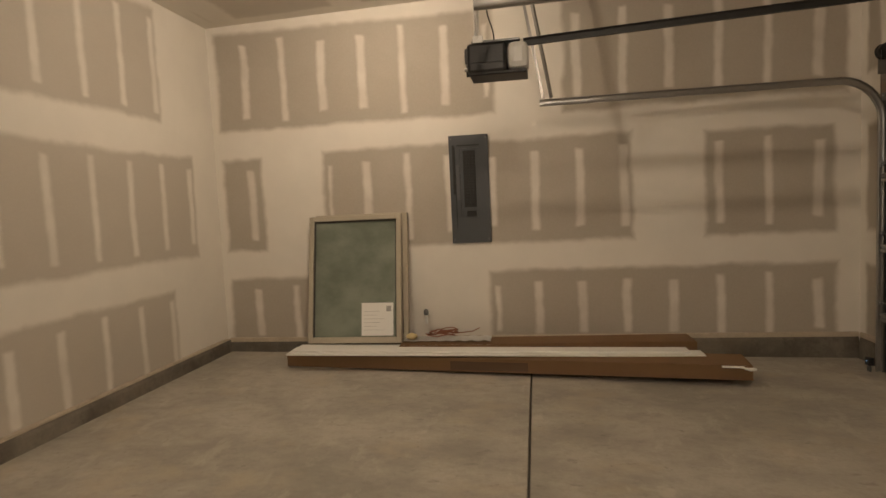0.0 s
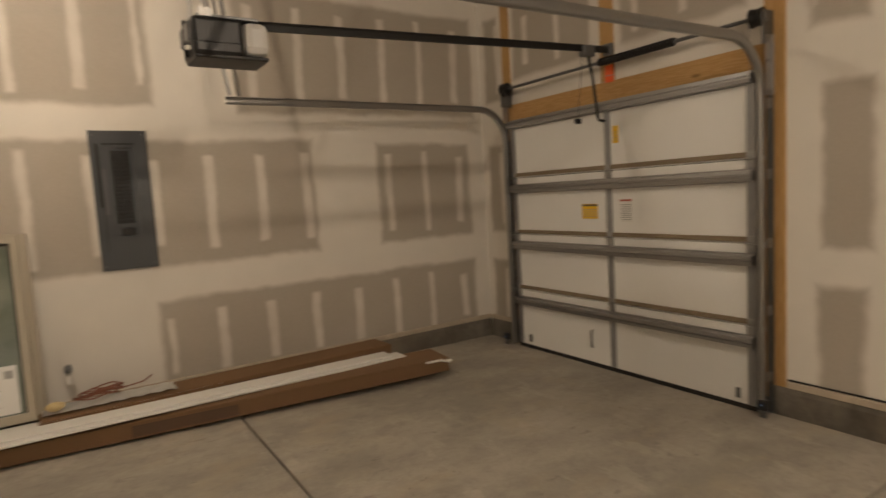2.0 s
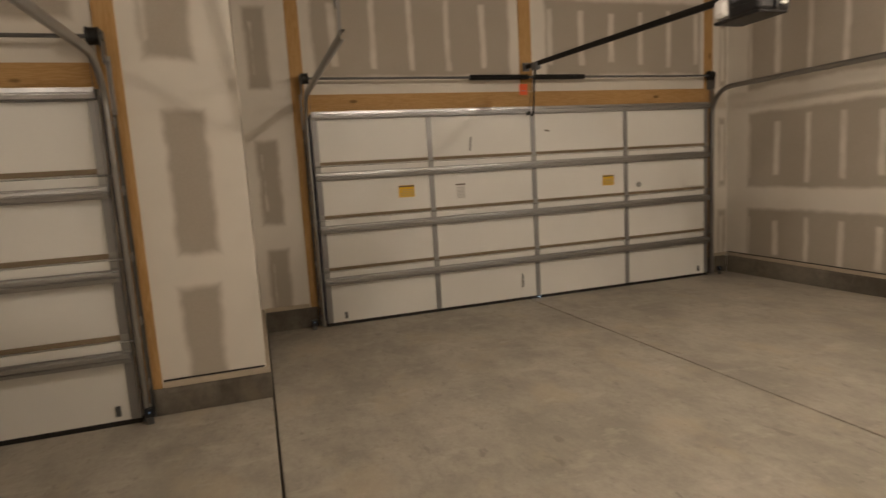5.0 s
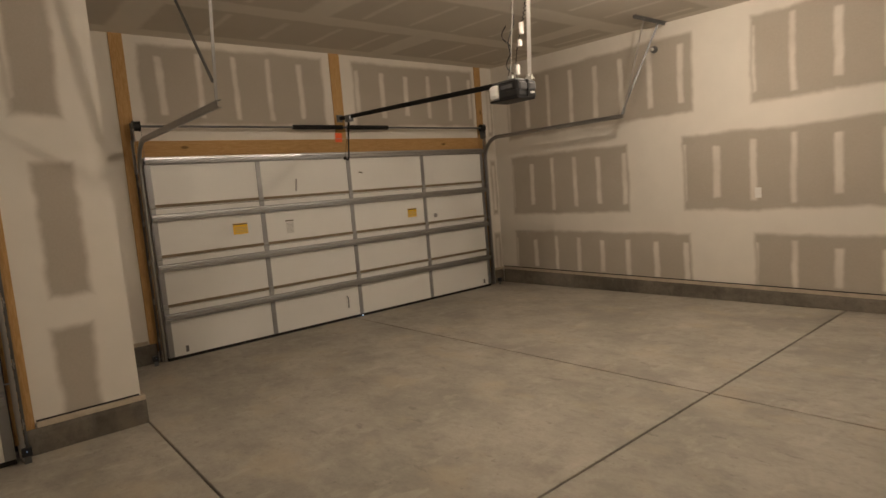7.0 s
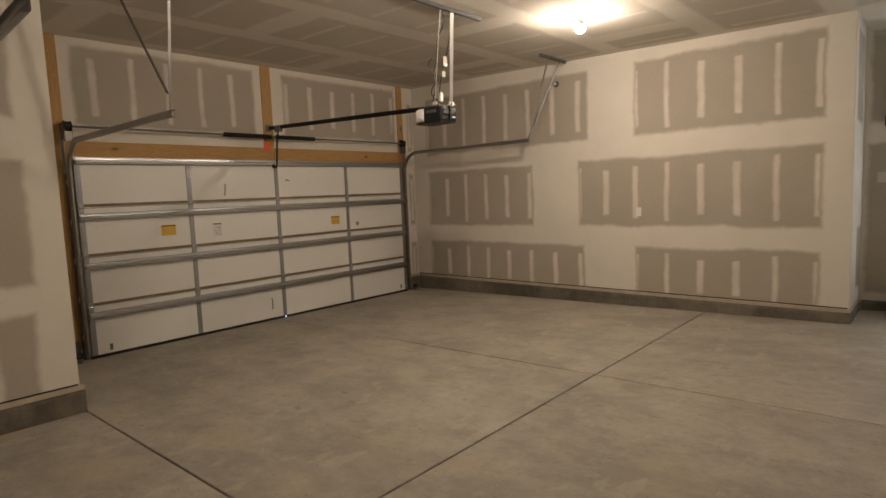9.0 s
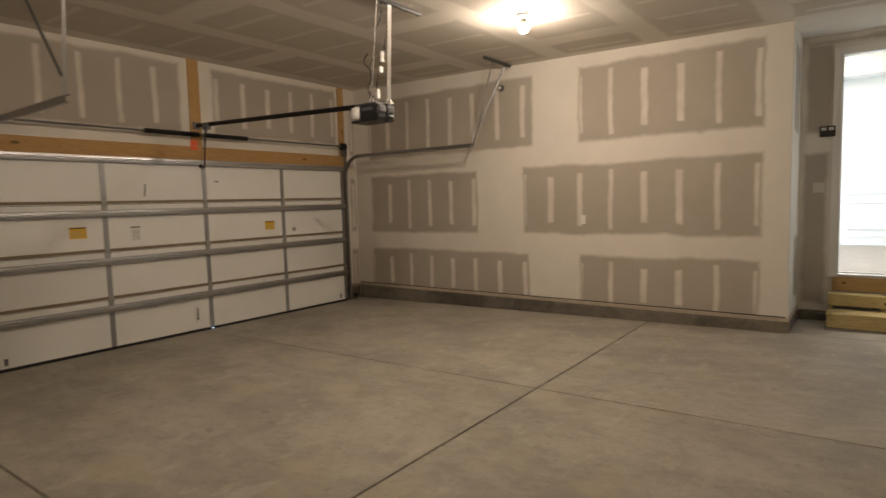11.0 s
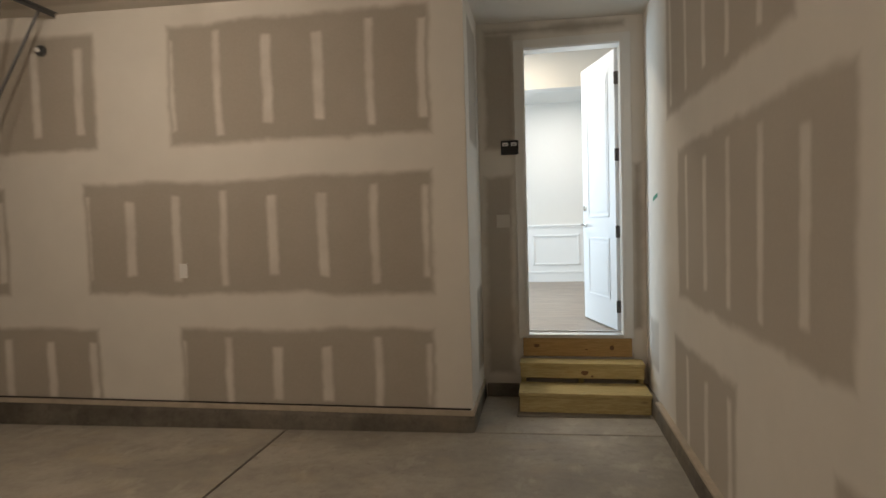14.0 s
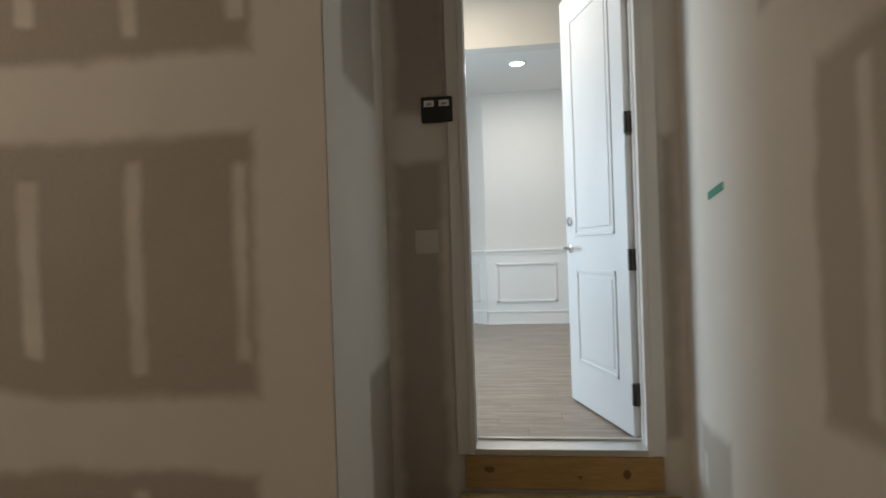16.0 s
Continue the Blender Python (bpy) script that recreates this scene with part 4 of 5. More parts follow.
add_box(bm, DX0 + 0.021, DX1 - 0.021, YD - 0.115, YD - 0.095, SILL + 0.014, SILL + 0.026, 0.003)
part("weatherstrip", box(DX1 - 0.0245, DX1 - 0.0208, YD - 0.10, YD - 0.088, SILL + 0.03, DZ1 - 0.022, 0.001), M_RUBBER_SHADE, th, "black foam weatherstrip")
part("sill_gasket", box(DX0 + 0.022, DX1 - 0.022, YD - 0.128, YD - 0.117, SILL + 0.0145, SILL + 0.021, 0.001), M_RUBBER_SHADE, th, "black sill gasket")
part("threshold", bm, M_ALU, th, "aluminium door threshold")

# steps
th = thing("wooden_steps", "two treated pine box steps up to the house door", "steps", -2.23, -4.6, 0)
th.matrix_basis = Matrix.Identity(4)
SX0, SX1 = -2.715, -1.715
part("riser", box(SX0, SX1, -4.325, -4.287, 0.022, 0.150, 0.003), M_TREATED, th)
part("tread", box(SX0 - 0.006, SX1 + 0.006, -4.60, -4.272, 0.151, 0.180, 0.004), M_TREATED, th)
part("riser", box(SX0, SX1, -4.605, -4.568, 0.220, 0.318, 0.003), M_TREATED, th)
part("tread", box(SX0 - 0.006, SX1 + 0.006, -4.742, -4.562, 0.319, 0.348, 0.004), M_TREATED, th)
for x0 in (SX0 + 0.002, (SX0 + SX1) / 2 - 0.02, SX1 - 0.042):
    part("stringer", box(x0, x0 + 0.04, -4.578, -4.326, 0.022, 0.150), M_TREATED, th)
    part("stringer", box(x0, x0 + 0.04, -4.738, -4.616, 0.022, 0.318), M_TREATED, th)
for y, z in ((-4.30, 0.1805), (-4.56, 0.1805), (-4.585, 0.3485), (-4.71, 0.3485)):
    for x in (SX0 + 0.03, (SX0 + SX1) / 2, SX1 - 0.03):
        part("screw", tube([(x, y, z - 0.001), (x, y, z + 0.0008)], 0.005, 8), M_HINGE, th)
tagged(part("step_pad", box(SX0 + 0.01, SX1 + 0.02, -4.735, -4.21, fz(-2.2) - 0.05, 0.021, 0.006), M_KERB), "low concrete pad under the wooden steps", "concrete pad", kind="structure")
rim = tagged(part("rim_board", box(-2.645, -1.735, YD + 0.0005, YD + 0.028, 0.365, SILL - 0.021, 0.003), M_RIM), "knotty pine rim board below the door threshold", "rim board")

# knots in the board faces
def knot(x, y, z, w, h, parent):
    bm = lathe([(1.0, 0.0), (0.9, 0.0006), (0.4, 0.001)], 14, pose(0, 0, 0, -90))
    for v in bm.verts:
        v.co = Vector((x + v.co.x * w * (1 + 0.2 * v.co.z), y + v.co.y, z + v.co.z * h))
    part("knot", bm, M_KNOT, parent, "dark brown knot")


M_KNOT = plain("pine_knot", (0.13, 0.065, 0.025), 0.7, 0, 0.4, 40, 120, 0.1)
for x, z, w, h in ((-2.24, 0.268, 0.030, 0.020), (-2.30, 0.24, 0.010, 0.009)):
    knot(x, -4.568, z, w, h, th)
for x, z, w, h in ((-1.85, 0.455, 0.026, 0.016), (-2.48, 0.44, 0.018, 0.022), (-2.27, 0.425, 0.010, 0.008)):
    knot(x, YD + 0.0281, z, w, h, rim)

# room behind the door
HZ = SILL + 0.012
room_floor = tagged(part("floor_house", box(-4.2, 0.6, -10.6, YD - 0.14, HZ - 0.3, HZ - 0.012), M_JOINT), "grey-brown laminate plank floor in the house", "floor", kind="structure")
me_cache = {}
rng = random.Random(4)
for j in range(38):
    y = YD - 0.142 - j * 0.15
    x = -4.2 - rng.random() * 1.2
    while x < 0.6:
        x0, x1 = max(x, -4.2), min(x + 1.22, 0.6)
        x += 1.22
        if x1 - x0 < 0.05 or y - 0.15 < -10.6:
            continue
        key = round(x1 - x0, 2)
        if key not in me_cache:
            bm = box(0, key - 0.001, -0.1494, 0, -0.011, 0, 0.0006)
            me = bpy.data.meshes.new("plank")
            bm.to_mesh(me), bm.free()
            me.materials.append(M_PLANK)
            me_cache[key] = me
        ob = new("plank", me_cache[key])
        ob.location, ob.parent = (x0, y, HZ), room_floor
FY = -9.1
bm = bmesh.new()
add_box(bm, -4.2, -1.66, FY - 0.12, FY, HZ - 0.02, 3.5)
m = Matrix.Translation((-1.66, FY, 0)) @ pose(0, 0, 0, 0, 0, -45)
add_box(bm, 0.0, 2.2, -0.12, 0, HZ - 0.02, 3.5, 0, m)
tagged(part("wall_house_far", bm, M_HOUSE), "light painted dining room wall above white wainscot", "wall", kind="structure")
tagged(part("wall_house_west", box(-4.34, -4.2, -10.7, YD - 0.14, HZ - 0.3, 3.6), M_HOUSE), "light painted house wall", "wall", kind="structure")
bm = bmesh.new()
add_box(bm, 0.5, 0.64, -10.7, -7.3, HZ - 0.3, 3.6)
add_box(bm, 0.5, 0.64, -5.9, YB - 1.2, HZ - 0.3, 3.6)
add_box(bm, 0.5, 0.64, -7.3, -5.9, HZ - 0.3, 1.0)
add_box(bm, 0.5, 0.64, -7.3, -5.9, 2.8, 3.6)
tagged(part("wall_house_east", bm, M_HOUSE), "light painted house wall with a window opening", "wall", kind="structure")
bm = bmesh.new()
add_box(bm, XS + 0.1, 0.64, YB - 1.34, YB - 1.2, HZ - 0.3, 3.6)
add_box(bm, -4.34, XC - T, YD - 0.14, YD, HZ - 0.3, 3.6)
tagged(part("wall_house_near", bm, M_HOUSE), "light painted house wall", "wall", kind="structure")
tagged(part("ceiling_house", box(-4.3, 0.64, -6.5, YD - 0.14, 3.45, 3.55), M_HOUSECEIL), "white painted house ceiling", "ceiling", kind="structure")
tagged(part("ceiling_dining", box(-4.3, 0.64, -10.7, -6.5, 3.385, 3.55), M_HOUSECEIL), "white painted dining room ceiling", "ceiling", kind="structure")
HY, HB = -6.45, 3.03
tagged(part("header_beam", box(-4.2, 0.5, HY - 0.14, HY, HB, 3.45, 0.004), M_HOUSE), "painted dropped header across the dining room opening", "beam", kind="structure")

# wainscot on the far wall
ws = thing("wainscot", "white painted wainscot with chair rail and picture-frame panels", "wainscot", -2.4, FY, HZ)
ws.matrix_basis = Matrix.Identity(4)


def wains(m, length, panels):
    part("backing", box(0, length, 0.0005, 0.006, HZ, HZ + 0.90, 0, m), M_WAINSCOT, ws)
    bm = bmesh.new()
    add_box(bm, 0, length, 0.0005, 0.028, HZ + 0.885, HZ + 0.915, 0.006, m)
    add_box(bm, 0, length, 0.0005, 0.016, HZ + 0.855, HZ + 0.884, 0.004, m)
    part("chair_rail", bm, M_WAINSCOT, ws)
    bm = bmesh.new()
    add_box(bm, 0, length, 0.0065, 0.018, HZ, HZ + 0.14, 0.004, m)
    add_box(bm, 0, length, 0.0185, 0.030, HZ, HZ + 0.02, 0.004, m)
    add_box(bm, 0, length, 0.0065, 0.026, HZ + 0.141, HZ + 0.165, 0.004, m)
    part("baseboard", bm, M_WAINSCOT, ws)
    for a, b in panels:
        bm = bmesh.new()
        z0, z1, o = HZ + 0.27, HZ + 0.75, 0.028
        for s0, s1, t0, t1 in ((a, b, z0, z0 + o), (a, b, z1 - o, z1), (a, a + o, z0, z1), (b - o, b, z0, z1)):
            add_box(bm, s0, s1, 0.0065, 0.022, t0, t1, 0.005, m)
        part("frame_moulding", bm, M_WAINSCOT, ws)


wains(Matrix.Translation((-1.66, FY, 0)) @ pose(0, 0, 0, 0, 0, 0) @ Matrix.Diagonal((-1, 1, 1, 1)), 2.3, [(0.11, 0.84), (1.0, 1.9)])
wains(Matrix.Translation((-1.66, FY, 0)) @ pose(0, 0, 0, 0, 0, -45), 2.2, [(0.13, 0.9), (1.05, 1.9)])
th = thing("recessed_light", "lit round recessed ceiling downlight", "downlight", -2.09, -8.0, 3.385)
part("trim_ring", lathe([(0.095, -0.008), (0.10, -0.001), (0.075, -0.001), (0.075, -0.007)], 32, None, False), M_WHITE, th)
part("lens", lathe([(0.074, -0.006), (0.074, -0.002), (0.03, -0.002)], 32), M_DISC, th, "glowing lens")

# ---- things on the walls ----
th = thing("breaker_panel", "dark grey flush electrical breaker panel without its door", "breaker panel", -0.245, YA, 1.03)
th.matrix_basis = Matrix.Identity(4)
bm = bmesh.new()
px0, px1, pz0, pz1 = -0.425, -0.063, 1.03, 2.02
ix0, ix1, iz0, iz1 = -0.33, -0.155, 1.27, 1.90
yf = YA - 0.018
for a in ((px0, ix0, pz0, pz1), (ix1, px1, pz0, pz1), (ix0, ix1, pz0, iz0), (ix0, ix1, iz1, pz1)):
    add_box(bm, a[0], a[1], yf, YA - 0.001, a[2], a[3])
part("trim_plate", bm, M_PANELGREY, th, "dark grey enamel cover plate")
front = part("dead_front", box(ix0, ix1, YA - 0.006, YA - 0.002, iz0, iz1), M_PANELGREY, th)
recess = part("breaker_well", box(ix0 + 0.03, ix1 - 0.03, YA - 0.0085, YA - 0.0062, iz0 + 0.09, iz1 - 0.02), M_PANELDARK, front, "black breaker well")
for col_x in (ix0 + 0.034, ix0 + 0.0895):
    for i in range(18):
        z = iz0 + 0.1 + i * 0.0275
        bm = box(col_x, col_x + 0.052, YA - 0.016, YA - 0.009, z, z + 0.025, 0.002)
        add_box(bm, col_x + 0.018, col_x + 0.034, YA - 0.021, YA - 0.016, z + 0.008, z + 0.017, 0.001)
        part("breaker", bm, M_PANELDARK, front)
part("main_breaker", box(ix0 + 0.05, ix0 + 0.14, YA - 0.02, YA - 0.0065, iz0 + 0.005, iz0 + 0.055, 0.003), M_PANELDARK, front, "black main breaker")
part("top_slot", box(ix0 - 0.02, ix1 + 0.01, yf - 0.002, yf - 0.0003, iz1 + 0.02, iz1 + 0.032), M_PANELDARK, th)
part("inner_rim", box(px0 + 0.05, px0 + 0.056, yf - 0.006, yf - 0.0003, pz0 + 0.14, pz1 - 0.1, 0.001), M_PANELDARK, th)
part("door_edge", box(px0 + 0.03, px0 + 0.05, yf - 0.012, yf - 0.0003, pz0 + 0.45, pz1 - 0.09, 0.002), M_PANELDARK, th, "dark hinge edge")
part("paper_directory", box(px0 + 0.06, px0 + 0.085, yf - 0.0016, yf - 0.0004, pz0 + 0.4, pz0 + 0.72), M_SMOKED, th, "grey circuit directory")
for x, z in ((px0 + 0.02, pz0 + 0.03), (px1 - 0.02, pz0 + 0.03), (px0 + 0.02, pz1 - 0.03), (px1 - 0.02, pz1 - 0.03)):
    part("screw", lathe([(0.006, 0.0), (0.006, 0.002), (0.003, 0.003)], 10, pose(x, yf - 0.0002, z, 90)), M_GALV_DULL, th)


def plate(name, m, w, h, material, label, category, slots=True):
    t = thing(name, label, category)
    part("cover", box(-w / 2, w / 2, 0.0008, 0.007, -h / 2, h / 2, 0.003), material, t)
    if slots:
        for z in (-0.02, 0.02):
            part("receptacle", box(-0.016, 0.016, 0.0072, 0.010, z - 0.014, z + 0.014, 0.003), material, t)
    t.matrix_basis = m
    return t


plate("wall_outlet", pose(0.90, YB, 1.215), 0.07, 0.115, M_WHITE, "white power outlet on the drywall", "outlet")
t = plate("blank_plate", pose(-1.585, YD, 1.54), 0.115, 0.115, plain("primed_plate", (0.60, 0.565, 0.505), 0.6), "grey masked switch plate beside the house door", "switch plate", False)
t = thing("opener_control", "black twin-button opener control panel beside the door", "wall control", -1.655, YD, 2.17)
part("case", box(-0.075, 0.075, 0.001, 0.03, -0.06, 0.06, 0.006), M_PLASTIC, t)
for x in (-0.036, 0.036):
    part("label", box(x - 0.024, x + 0.024, 0.0305, 0.032, 0.012, 0.042, 0.0005), M_WHITE, t, "white printed label")
    part("print", box(x - 0.012, x + 0.012, 0.0322, 0.0328, 0.018, 0.03), M_INK, t)
t = thing("masking_tape", "torn strip of green masking tape on the drywall", "tape", XC, -4.33, 1.69)
bm = bmesh.new()
add_box(bm, 0.0005, 0.0018, -0.085, 0.085, -0.016, 0.016, 0, pose(0, 0, 0, 9))
part("strip", bm, M_TAPE, t)
for x, z in ((2.08, 3.03),):
    t = thing("pipe_stub", "capped round conduit box on the drywall", "conduit box", x, YB, z)
    part("box", lathe([(0.045, 0.001), (0.045, 0.02), (0.038, 0.03), (0.016, 0.034)], 20, pose(0, 0, 0, -90)), M_GALV_DULL, t)
    part("knob", lathe([(0.014, 0.034), (0.02, 0.05), (0.012, 0.064), (0.004, 0.066)], 14, pose(0, 0, 0, -90)), M_WHITE, t)


def sticker(x, y, z, w, h, material, label, bars=0, top=None):
    t = thing("sticker", label, "sticker", x, y, z)
    sh = part("sheet", box(-0.0016, -0.0004, -w / 2, w / 2, -h / 2, h / 2), material, t)
    if top is not None:
        part("heading", box(-0.0024, -0.0018, -w / 2, w / 2, h / 2 - 0.018, h / 2 - 0.004), top, sh, "printed heading band")
    for i in range(bars):
        z0 = h / 2 - 0.028 - (i + 1) * (h - 0.03) / (bars + 1)
        part("print", box(-0.0024, -0.0018, -w / 2 + 0.008, w / 2 - 0.008 - 0.01 * (i % 2), z0 - 0.0025, z0 + 0.0025), M_INK, sh)
    return t


sticker(XD1, 4.21, 1.225, 0.165, 0.12, M_YELLOW, "yellow warning label on the garage door", 4, M_INKDARK)
sticker(XD1, 3.93, 1.81, 0.055, 0.13, M_YELLOW, "narrow yellow warning tag on the garage door", 4)
sticker(XD1, 3.85, 1.23, 0.11, 0.175, M_WHITE, "white printed instruction label with red heading", 8, M_RED)
sticker(XD2, 0.48, 1.255, 0.17, 0.125, M_YELLOW, "yellow warning label on the garage door", 4, M_INKDARK)
sticker(XD2, -2.01, 1.22, 0.155, 0.12, M_YELLOW, "yellow warning label on the garage door", 4, M_INKDARK)
sticker(XD2, -0.13, 1.215, 0.11, 0.17, M_WHITE, "white printed instruction label with dark heading", 8, M_INKDARK)
sticker(X1 - 0.016, 4.03, 2.285, 0.085, 0.13, M_ORANGE, "orange spring warning tag hanging at the header", 1)
sticker(X2 - 0.016, -0.98, 2.30, 0.10, 0.12, M_ORANGE, "orange spring warning tag hanging at the header", 1)
for g, x, y in ((gd1, XD1, 4.22), (gd2, XD2, -0.83)):
    z = fz(x) + 0.22
    part("lift_handle", tube([(x - 0.001, y, z + 0.09), (x - 0.022, y, z + 0.08), (x - 0.022, y, z - 0.05), (x - 0.001, y, z - 0.06)], 0.007, 8), M_GALV_DULL, g, "small grey lift handle")
for g, x, y in ((gd1, XD1, DOOR1[1] - 0.16), (gd1, XD1, DOOR1[0] + 0.13), (gd2, XD2, DOOR2[1] - 0.20), (gd2, XD2, DOOR2[0] + 0.15)):
    z = fz(x) + 0.1
    part("bottom_bracket", box(x - 0.006, x - 0.0006, y - 0.016, y + 0.016, z - 0.035, z + 0.035, 0.002), M_GALV_DULL, g)
# two thin marks on the double door: one upright grey, one short dark
bm = box(XD2 - 0.0012, XD2 - 0.0004, -0.012, 0.012, -0.075, 0.075)
bm.transform(Matrix.Translation((0, -0.27, 1.72)) @ pose(0, 0, 0, 6))
part("panel_mark", bm, M_INK, gd2, "narrow grey mark on the panel")
bm = box(XD2 - 0.0012, XD2 - 0.0004, -0.03, 0.03, -0.008, 0.008)
bm.transform(Matrix.Translation((0, -1.21, 1.83)) @ pose(0, 0, 0, 12))
part("panel_mark", bm, M_INKDARK, gd2, "short dark mark on the panel")
bm = lathe([(0.032, 0.0), (0.032, 0.006), (0.024, 0.010), (0.010, 0.011)], 20, pose(XD2 - 0.0004, -2.44, 1.143, 0, -90))
part("lock_disc", bm, M_INK, gd2, "small round grey lock disc")
part("light_leak", lathe([(0.008, 0.0), (0.008, 0.004), (0.003, 0.006)], 12, pose(XD2 - 0.012, -1.03, fz(XD2) + 0.018, 0, -90)), M_LEAK, gd2, "daylight leaking below the door")
for x, y in ((XD1 - 0.06, DOOR1[0] - 0.06), (XD1 - 0.06, DOOR1[1] + 0.12), (XD2 - 0.06, DOOR2[1] + 0.14), (XD2 - 0.06, DOOR2[0] - 0.14)):
    t = thing("safety_sensor", "small black safety beam sensor on a bracket", "sensor", x, y, fz(x), group="safety sensors")
    part("body", box(-0.02, 0.02, -0.03, 0.03, 0.05, 0.11, 0.006), M_PLASTIC, t)
    part("bracket", box(-0.006, 0.006, -0.02, 0.02, 0.0, 0.052, 0.001), M_GALV_DULL, t)
    part("led", lathe([(0.0025, 0), (0.0025, 0.003), (0.001, 0.004)], 8, pose(-0.02, 0.0, 0.085, 0, -90)), M_LED, t, "lit blue indicator")


# ---- things along the north wall ----
def carton(x, y, length, depth, height, turn, z, label):
    t = thing("long_carton", label, "carton", x, y, z, group="long cartons")
    w = 0.005
    part("bottom", box(0, length, -depth, 0, 0, w), M_CARD, t)
    bm = bmesh.new()
    add_box(bm, 0, length, -w, 0, w, height, 0.0015)
    part("side", bm, M_CARD, t)
    part("side", box(0, length, -depth, -depth + w, w, height, 0.0015), M_CARD, t)
    part("end", box(0, w, -depth + w, -w, w, height, 0.0015), M_CARD, t)
    part("end", box(length - w, length, -depth + w, -w, w, height, 0.0015), M_CARD, t)
    part("top_flap", box(0.01, length - 0.01, -depth + 0.004, -0.004, height + 0.0005, height + 0.005, 0.001), M_CARD, t)
    part("print", box(length * 0.43, length * 0.6, 0.0004, 0.001, 0.012, height - 0.02), plain("dark_print", (0.10, 0.06, 0.035), 0.8), t, "dark printed band")
    t.matrix_basis = pose(x, y, z, 0, 0, turn)
    return t


# the front edge of each carton faces the room
carton(1.87, 4.785, 3.80, 0.33, 0.105, 180 - 6.0, fz(1.87) + 0.058, "long brown cardboard carton lying on the floor")
carton(1.62, 5.30, 2.50, 0.28, 0.17, 180 + 1.5, fz(1.62) + 0.048, "long brown cardboard carton along the wall")
t = thing("trim_board", "long white vinyl trim boards lying on a carton", "trim board", -0.1, 5.15, 0.13)
part("board", box(-1.74, 1.72, -0.07, 0.09, 0.0, 0.016, 0.004), M_WHITE, t)
part("board", box(-1.72, 1.62, -0.02, 0.135, 0.0165, 0.03, 0.004), M_WHITE, t)
part("board", box(-1.73, 0.35, 0.08, 0.28, 0.004, 0.0155, 0.003), M_WHITE, t)
t.matrix_basis = pose(-0.1, 5.10, 0.128, 0, 0.6, 0.6)
t = thing("trim_offcut", "short white plastic offcuts at the carton's end", "offcut", 1.8, 4.86, 0.09)
part("piece", box(-0.03, 0.03, -0.13, 0.13, 0, 0.012, 0.003, pose(0, 0, 0, 0, 0, 28)), M_WHITE, t)
part("piece", box(-0.09, 0.06, -0.02, 0.02, 0.0125, 0.022, 0.003, pose(-0.05, -0.07, 0, 0, 0, -8)), M_WHITE, t)


def leaning_window(x0, x1, h, y, z, lean, label, paper):
    t = thing("window_unit", label, "window", x0, y, z, group="leaning window units")
    w, f = x1 - x0, 0.046
    for nm, a in (("frame_side", (0, f, 0, h)), ("frame_side", (w - f, w, 0, h)), ("frame_top", (f, w - f, h - f, h)), ("frame_bottom", (f, w - f, 0, f + 0.01))):
        part(nm, box(a[0], a[1], -0.035, 0.035, a[2], a[3], 0.006), M_VINYL, t, "almond vinyl frame")
    for nm, a in (("glazing_bead", (f, f + 0.012, f + 0.01, h - f)), ("glazing_bead", (w - f - 0.012, w - f, f + 0.01, h - f)), ("glazing_bead", (f + 0.012, w - f - 0.012, h - f - 0.012, h - f))):
        part(nm, box(a[0] + 0.0003, a[1] - 0.0003, -0.022, -0.004, a[2], a[3], 0.002), M_SCREEN, t)
    part("glass", box(f + 0.0005, w - f - 0.0005, -0.004, 0.004, f + 0.0105, h - f - 0.0005), M_GLASS, t, "dark green reflecting glass")
    if paper:
        sh = part("paper_sheet", box(w - f - 0.335, w - f - 0.035, -0.0065, -0.005, f + 0.02, f + 0.32), M_WHITE, t, "white printed paper label")
        for i in range(6):
            part("print", box(w - f - 0.31, w - f - (0.12, 0.19, 0.16)[i % 3], -0.0072, -0.0067, f + 0.07 + i * 0.034, f + 0.0725 + i * 0.034), M_INK, sh)
        part("print", box(w - f - 0.10, w - f - 0.055, -0.0072, -0.0067, f + 0.24, f + 0.29), M_INK, sh)
    t.matrix_basis = pose(x0, y, z, -lean, 0, 0)
    return t


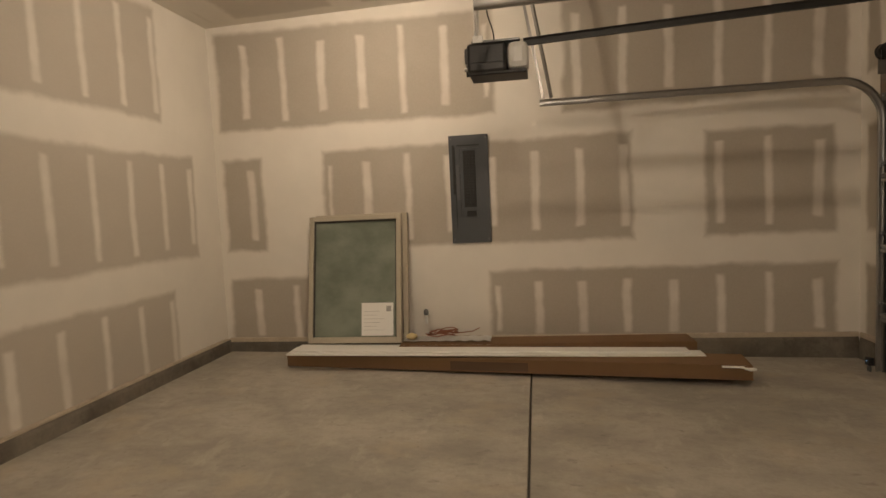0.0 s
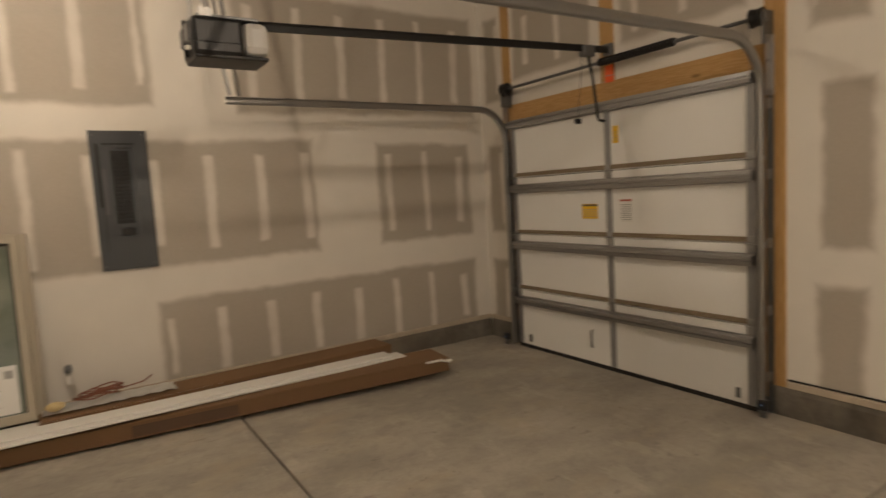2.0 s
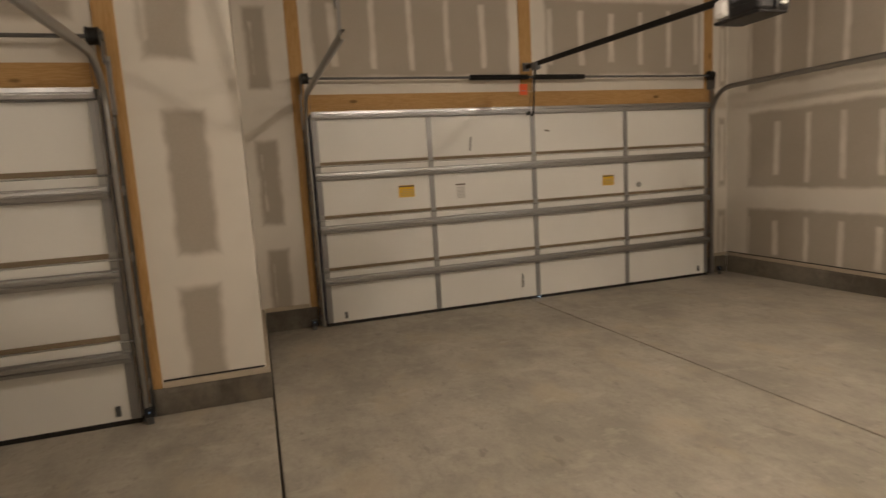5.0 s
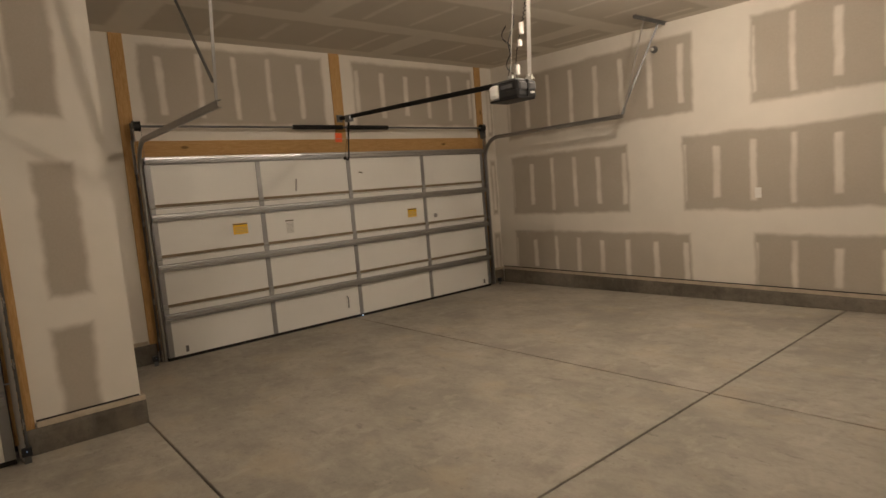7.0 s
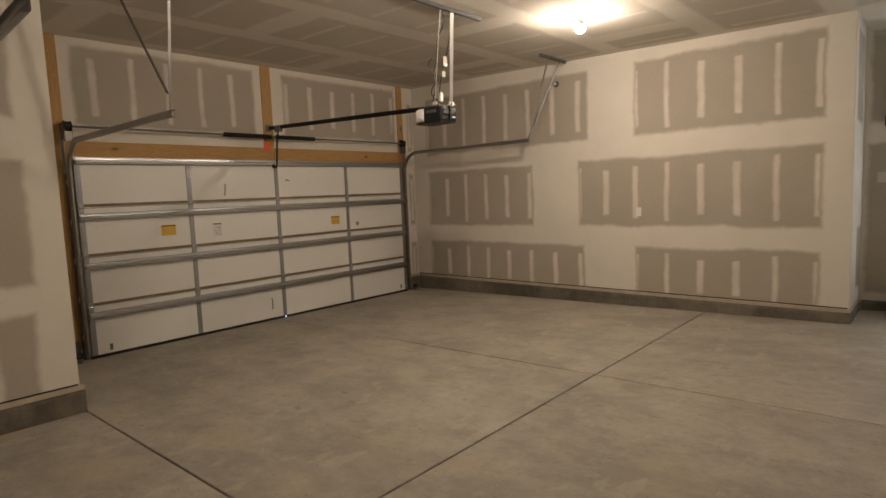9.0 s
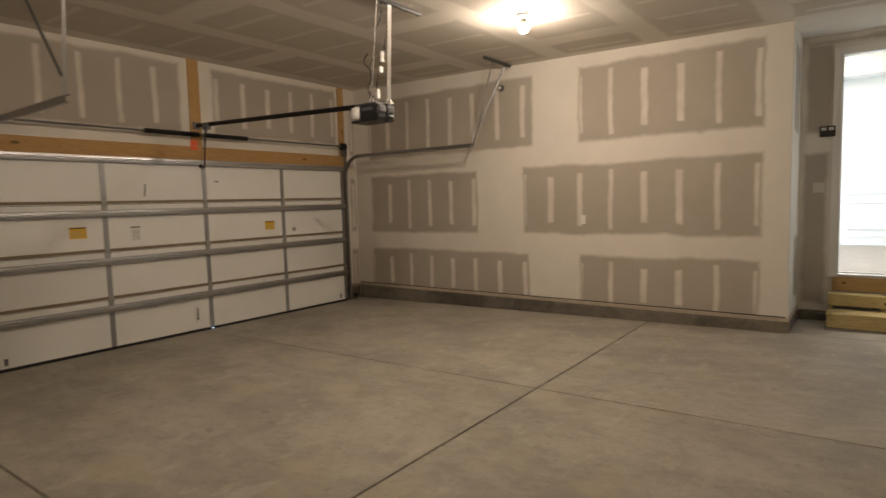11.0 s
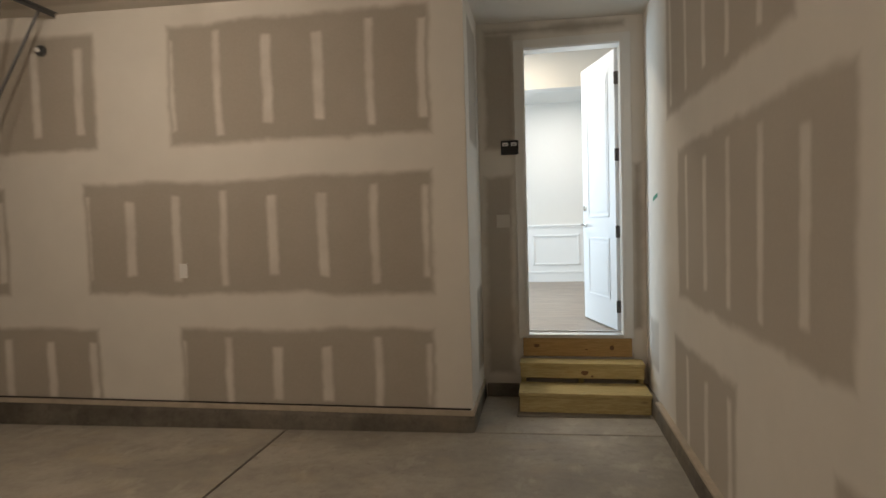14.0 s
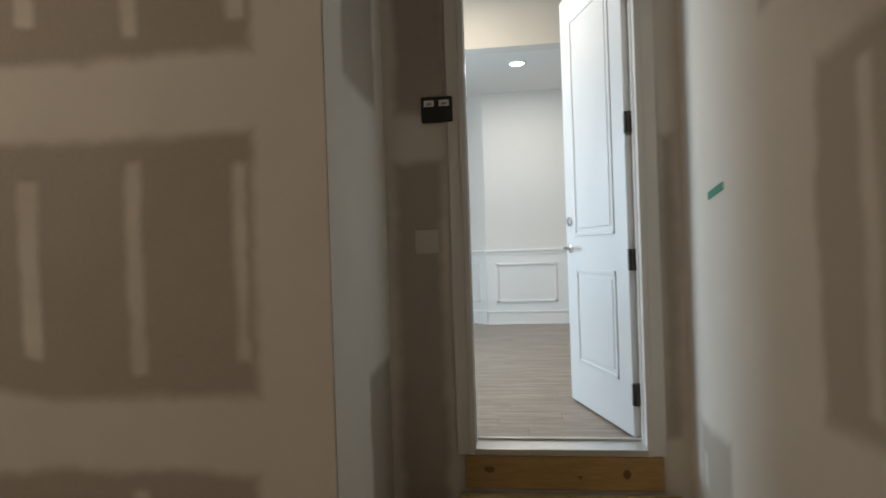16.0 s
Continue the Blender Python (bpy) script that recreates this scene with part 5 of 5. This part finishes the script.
leaning_window(-1.775, -0.885, 1.185, 5.375, 0.165, 11.5, "almond vinyl window unit leaning against the wall", True)
leaning_window(-1.73, -0.84, 1.185, 5.475, 0.168, 9.0, "second almond window unit leaning behind the first", False)
t = thing("paper_sheet", "white crumpled packing sheet on a carton", "paper", -0.6, 5.5, 0.2)
bm = bmesh.new()
N = 14
vs = [[bm.verts.new((-0.30 + 0.78 * i / N, -0.11 + 0.2 * j / 5, 0.012 + 0.012 * math.sin(3.1 * i) * math.cos(2.3 * j))) for j in range(6)] for i in range(N + 1)]
for i in range(N):
    for j in range(5):
        bm.faces.new((vs[i][j], vs[i + 1][j], vs[i + 1][j + 1], vs[i][j + 1]))
bmesh.ops.solidify(bm, geom=bm.faces[:], thickness=0.002)
part("sheet", bm, M_WHITE, t)
t.matrix_basis = pose(-0.56, 5.42, 0.182)
t = thing("cable_coil", "tangled brown electric cable coming out of the wall", "cable", -0.62, 5.55, 0.22)
bm = bmesh.new()
rng = random.Random(9)
for k in range(5):
    a0 = rng.random() * 6
    add_tube(bm, [(0.11 * math.cos(a0 + i * 0.45) * (1 + 0.25 * math.sin(i + k)) + 0.02 * k, 0.05 * math.sin(a0 + i * 0.45), 0.012 + 0.012 * k + 0.01 * math.sin(i * 1.3 + k)) for i in range(15)], 0.005, 6)
add_tube(bm, [(0.1, 0.02, 0.03), (0.2, 0.04, 0.02), (0.3, 0.05, 0.03), (0.36, 0.1, 0.05)], 0.005, 6)
smooth(part("cable", bm, M_WIRE, t))
t.matrix_basis = pose(-0.56, 5.52, 0.192)
t = thing("pipe_fitting", "small grey pipe stub fitting at the wall foot", "pipe fitting", -0.69, 5.62, 0.3)
part("pipe", tube([(0, 0.07, 0.06), (0, 0.02, 0.06), (0, 0.0, 0.04), (0, 0.0, -0.02)], 0.016, 12), M_TRIM, t)
part("cap", lathe([(0.02, -0.025), (0.024, 0.0), (0.02, 0.02), (0.008, 0.03)], 14, pose(0.0, 0.0, 0.085)), M_GALV_DULL, t)
t.matrix_basis = pose(-0.70, 5.62, 0.31)
t = thing("foam_scrap", "small torn scrap of pale yellow foam on the carton", "scrap", -0.83, 5.40, 0.2)
bm = bmesh.new()
bmesh.ops.create_icosphere(bm, subdivisions=2, radius=1.0)
for v in bm.verts:
    k = 1 + 0.25 * noise.noise(v.co * 2.3)
    v.co = Vector((v.co.x * 0.055 * k, v.co.y * 0.04 * k, v.co.z * 0.03 * k))
smooth(part("scrap", bm, plain("yellow_foam", (0.62, 0.50, 0.27), 0.9, 0, 0.12, 20, 90, 0.2), t))
t.matrix_basis = pose(-0.79, 5.36, 0.228)
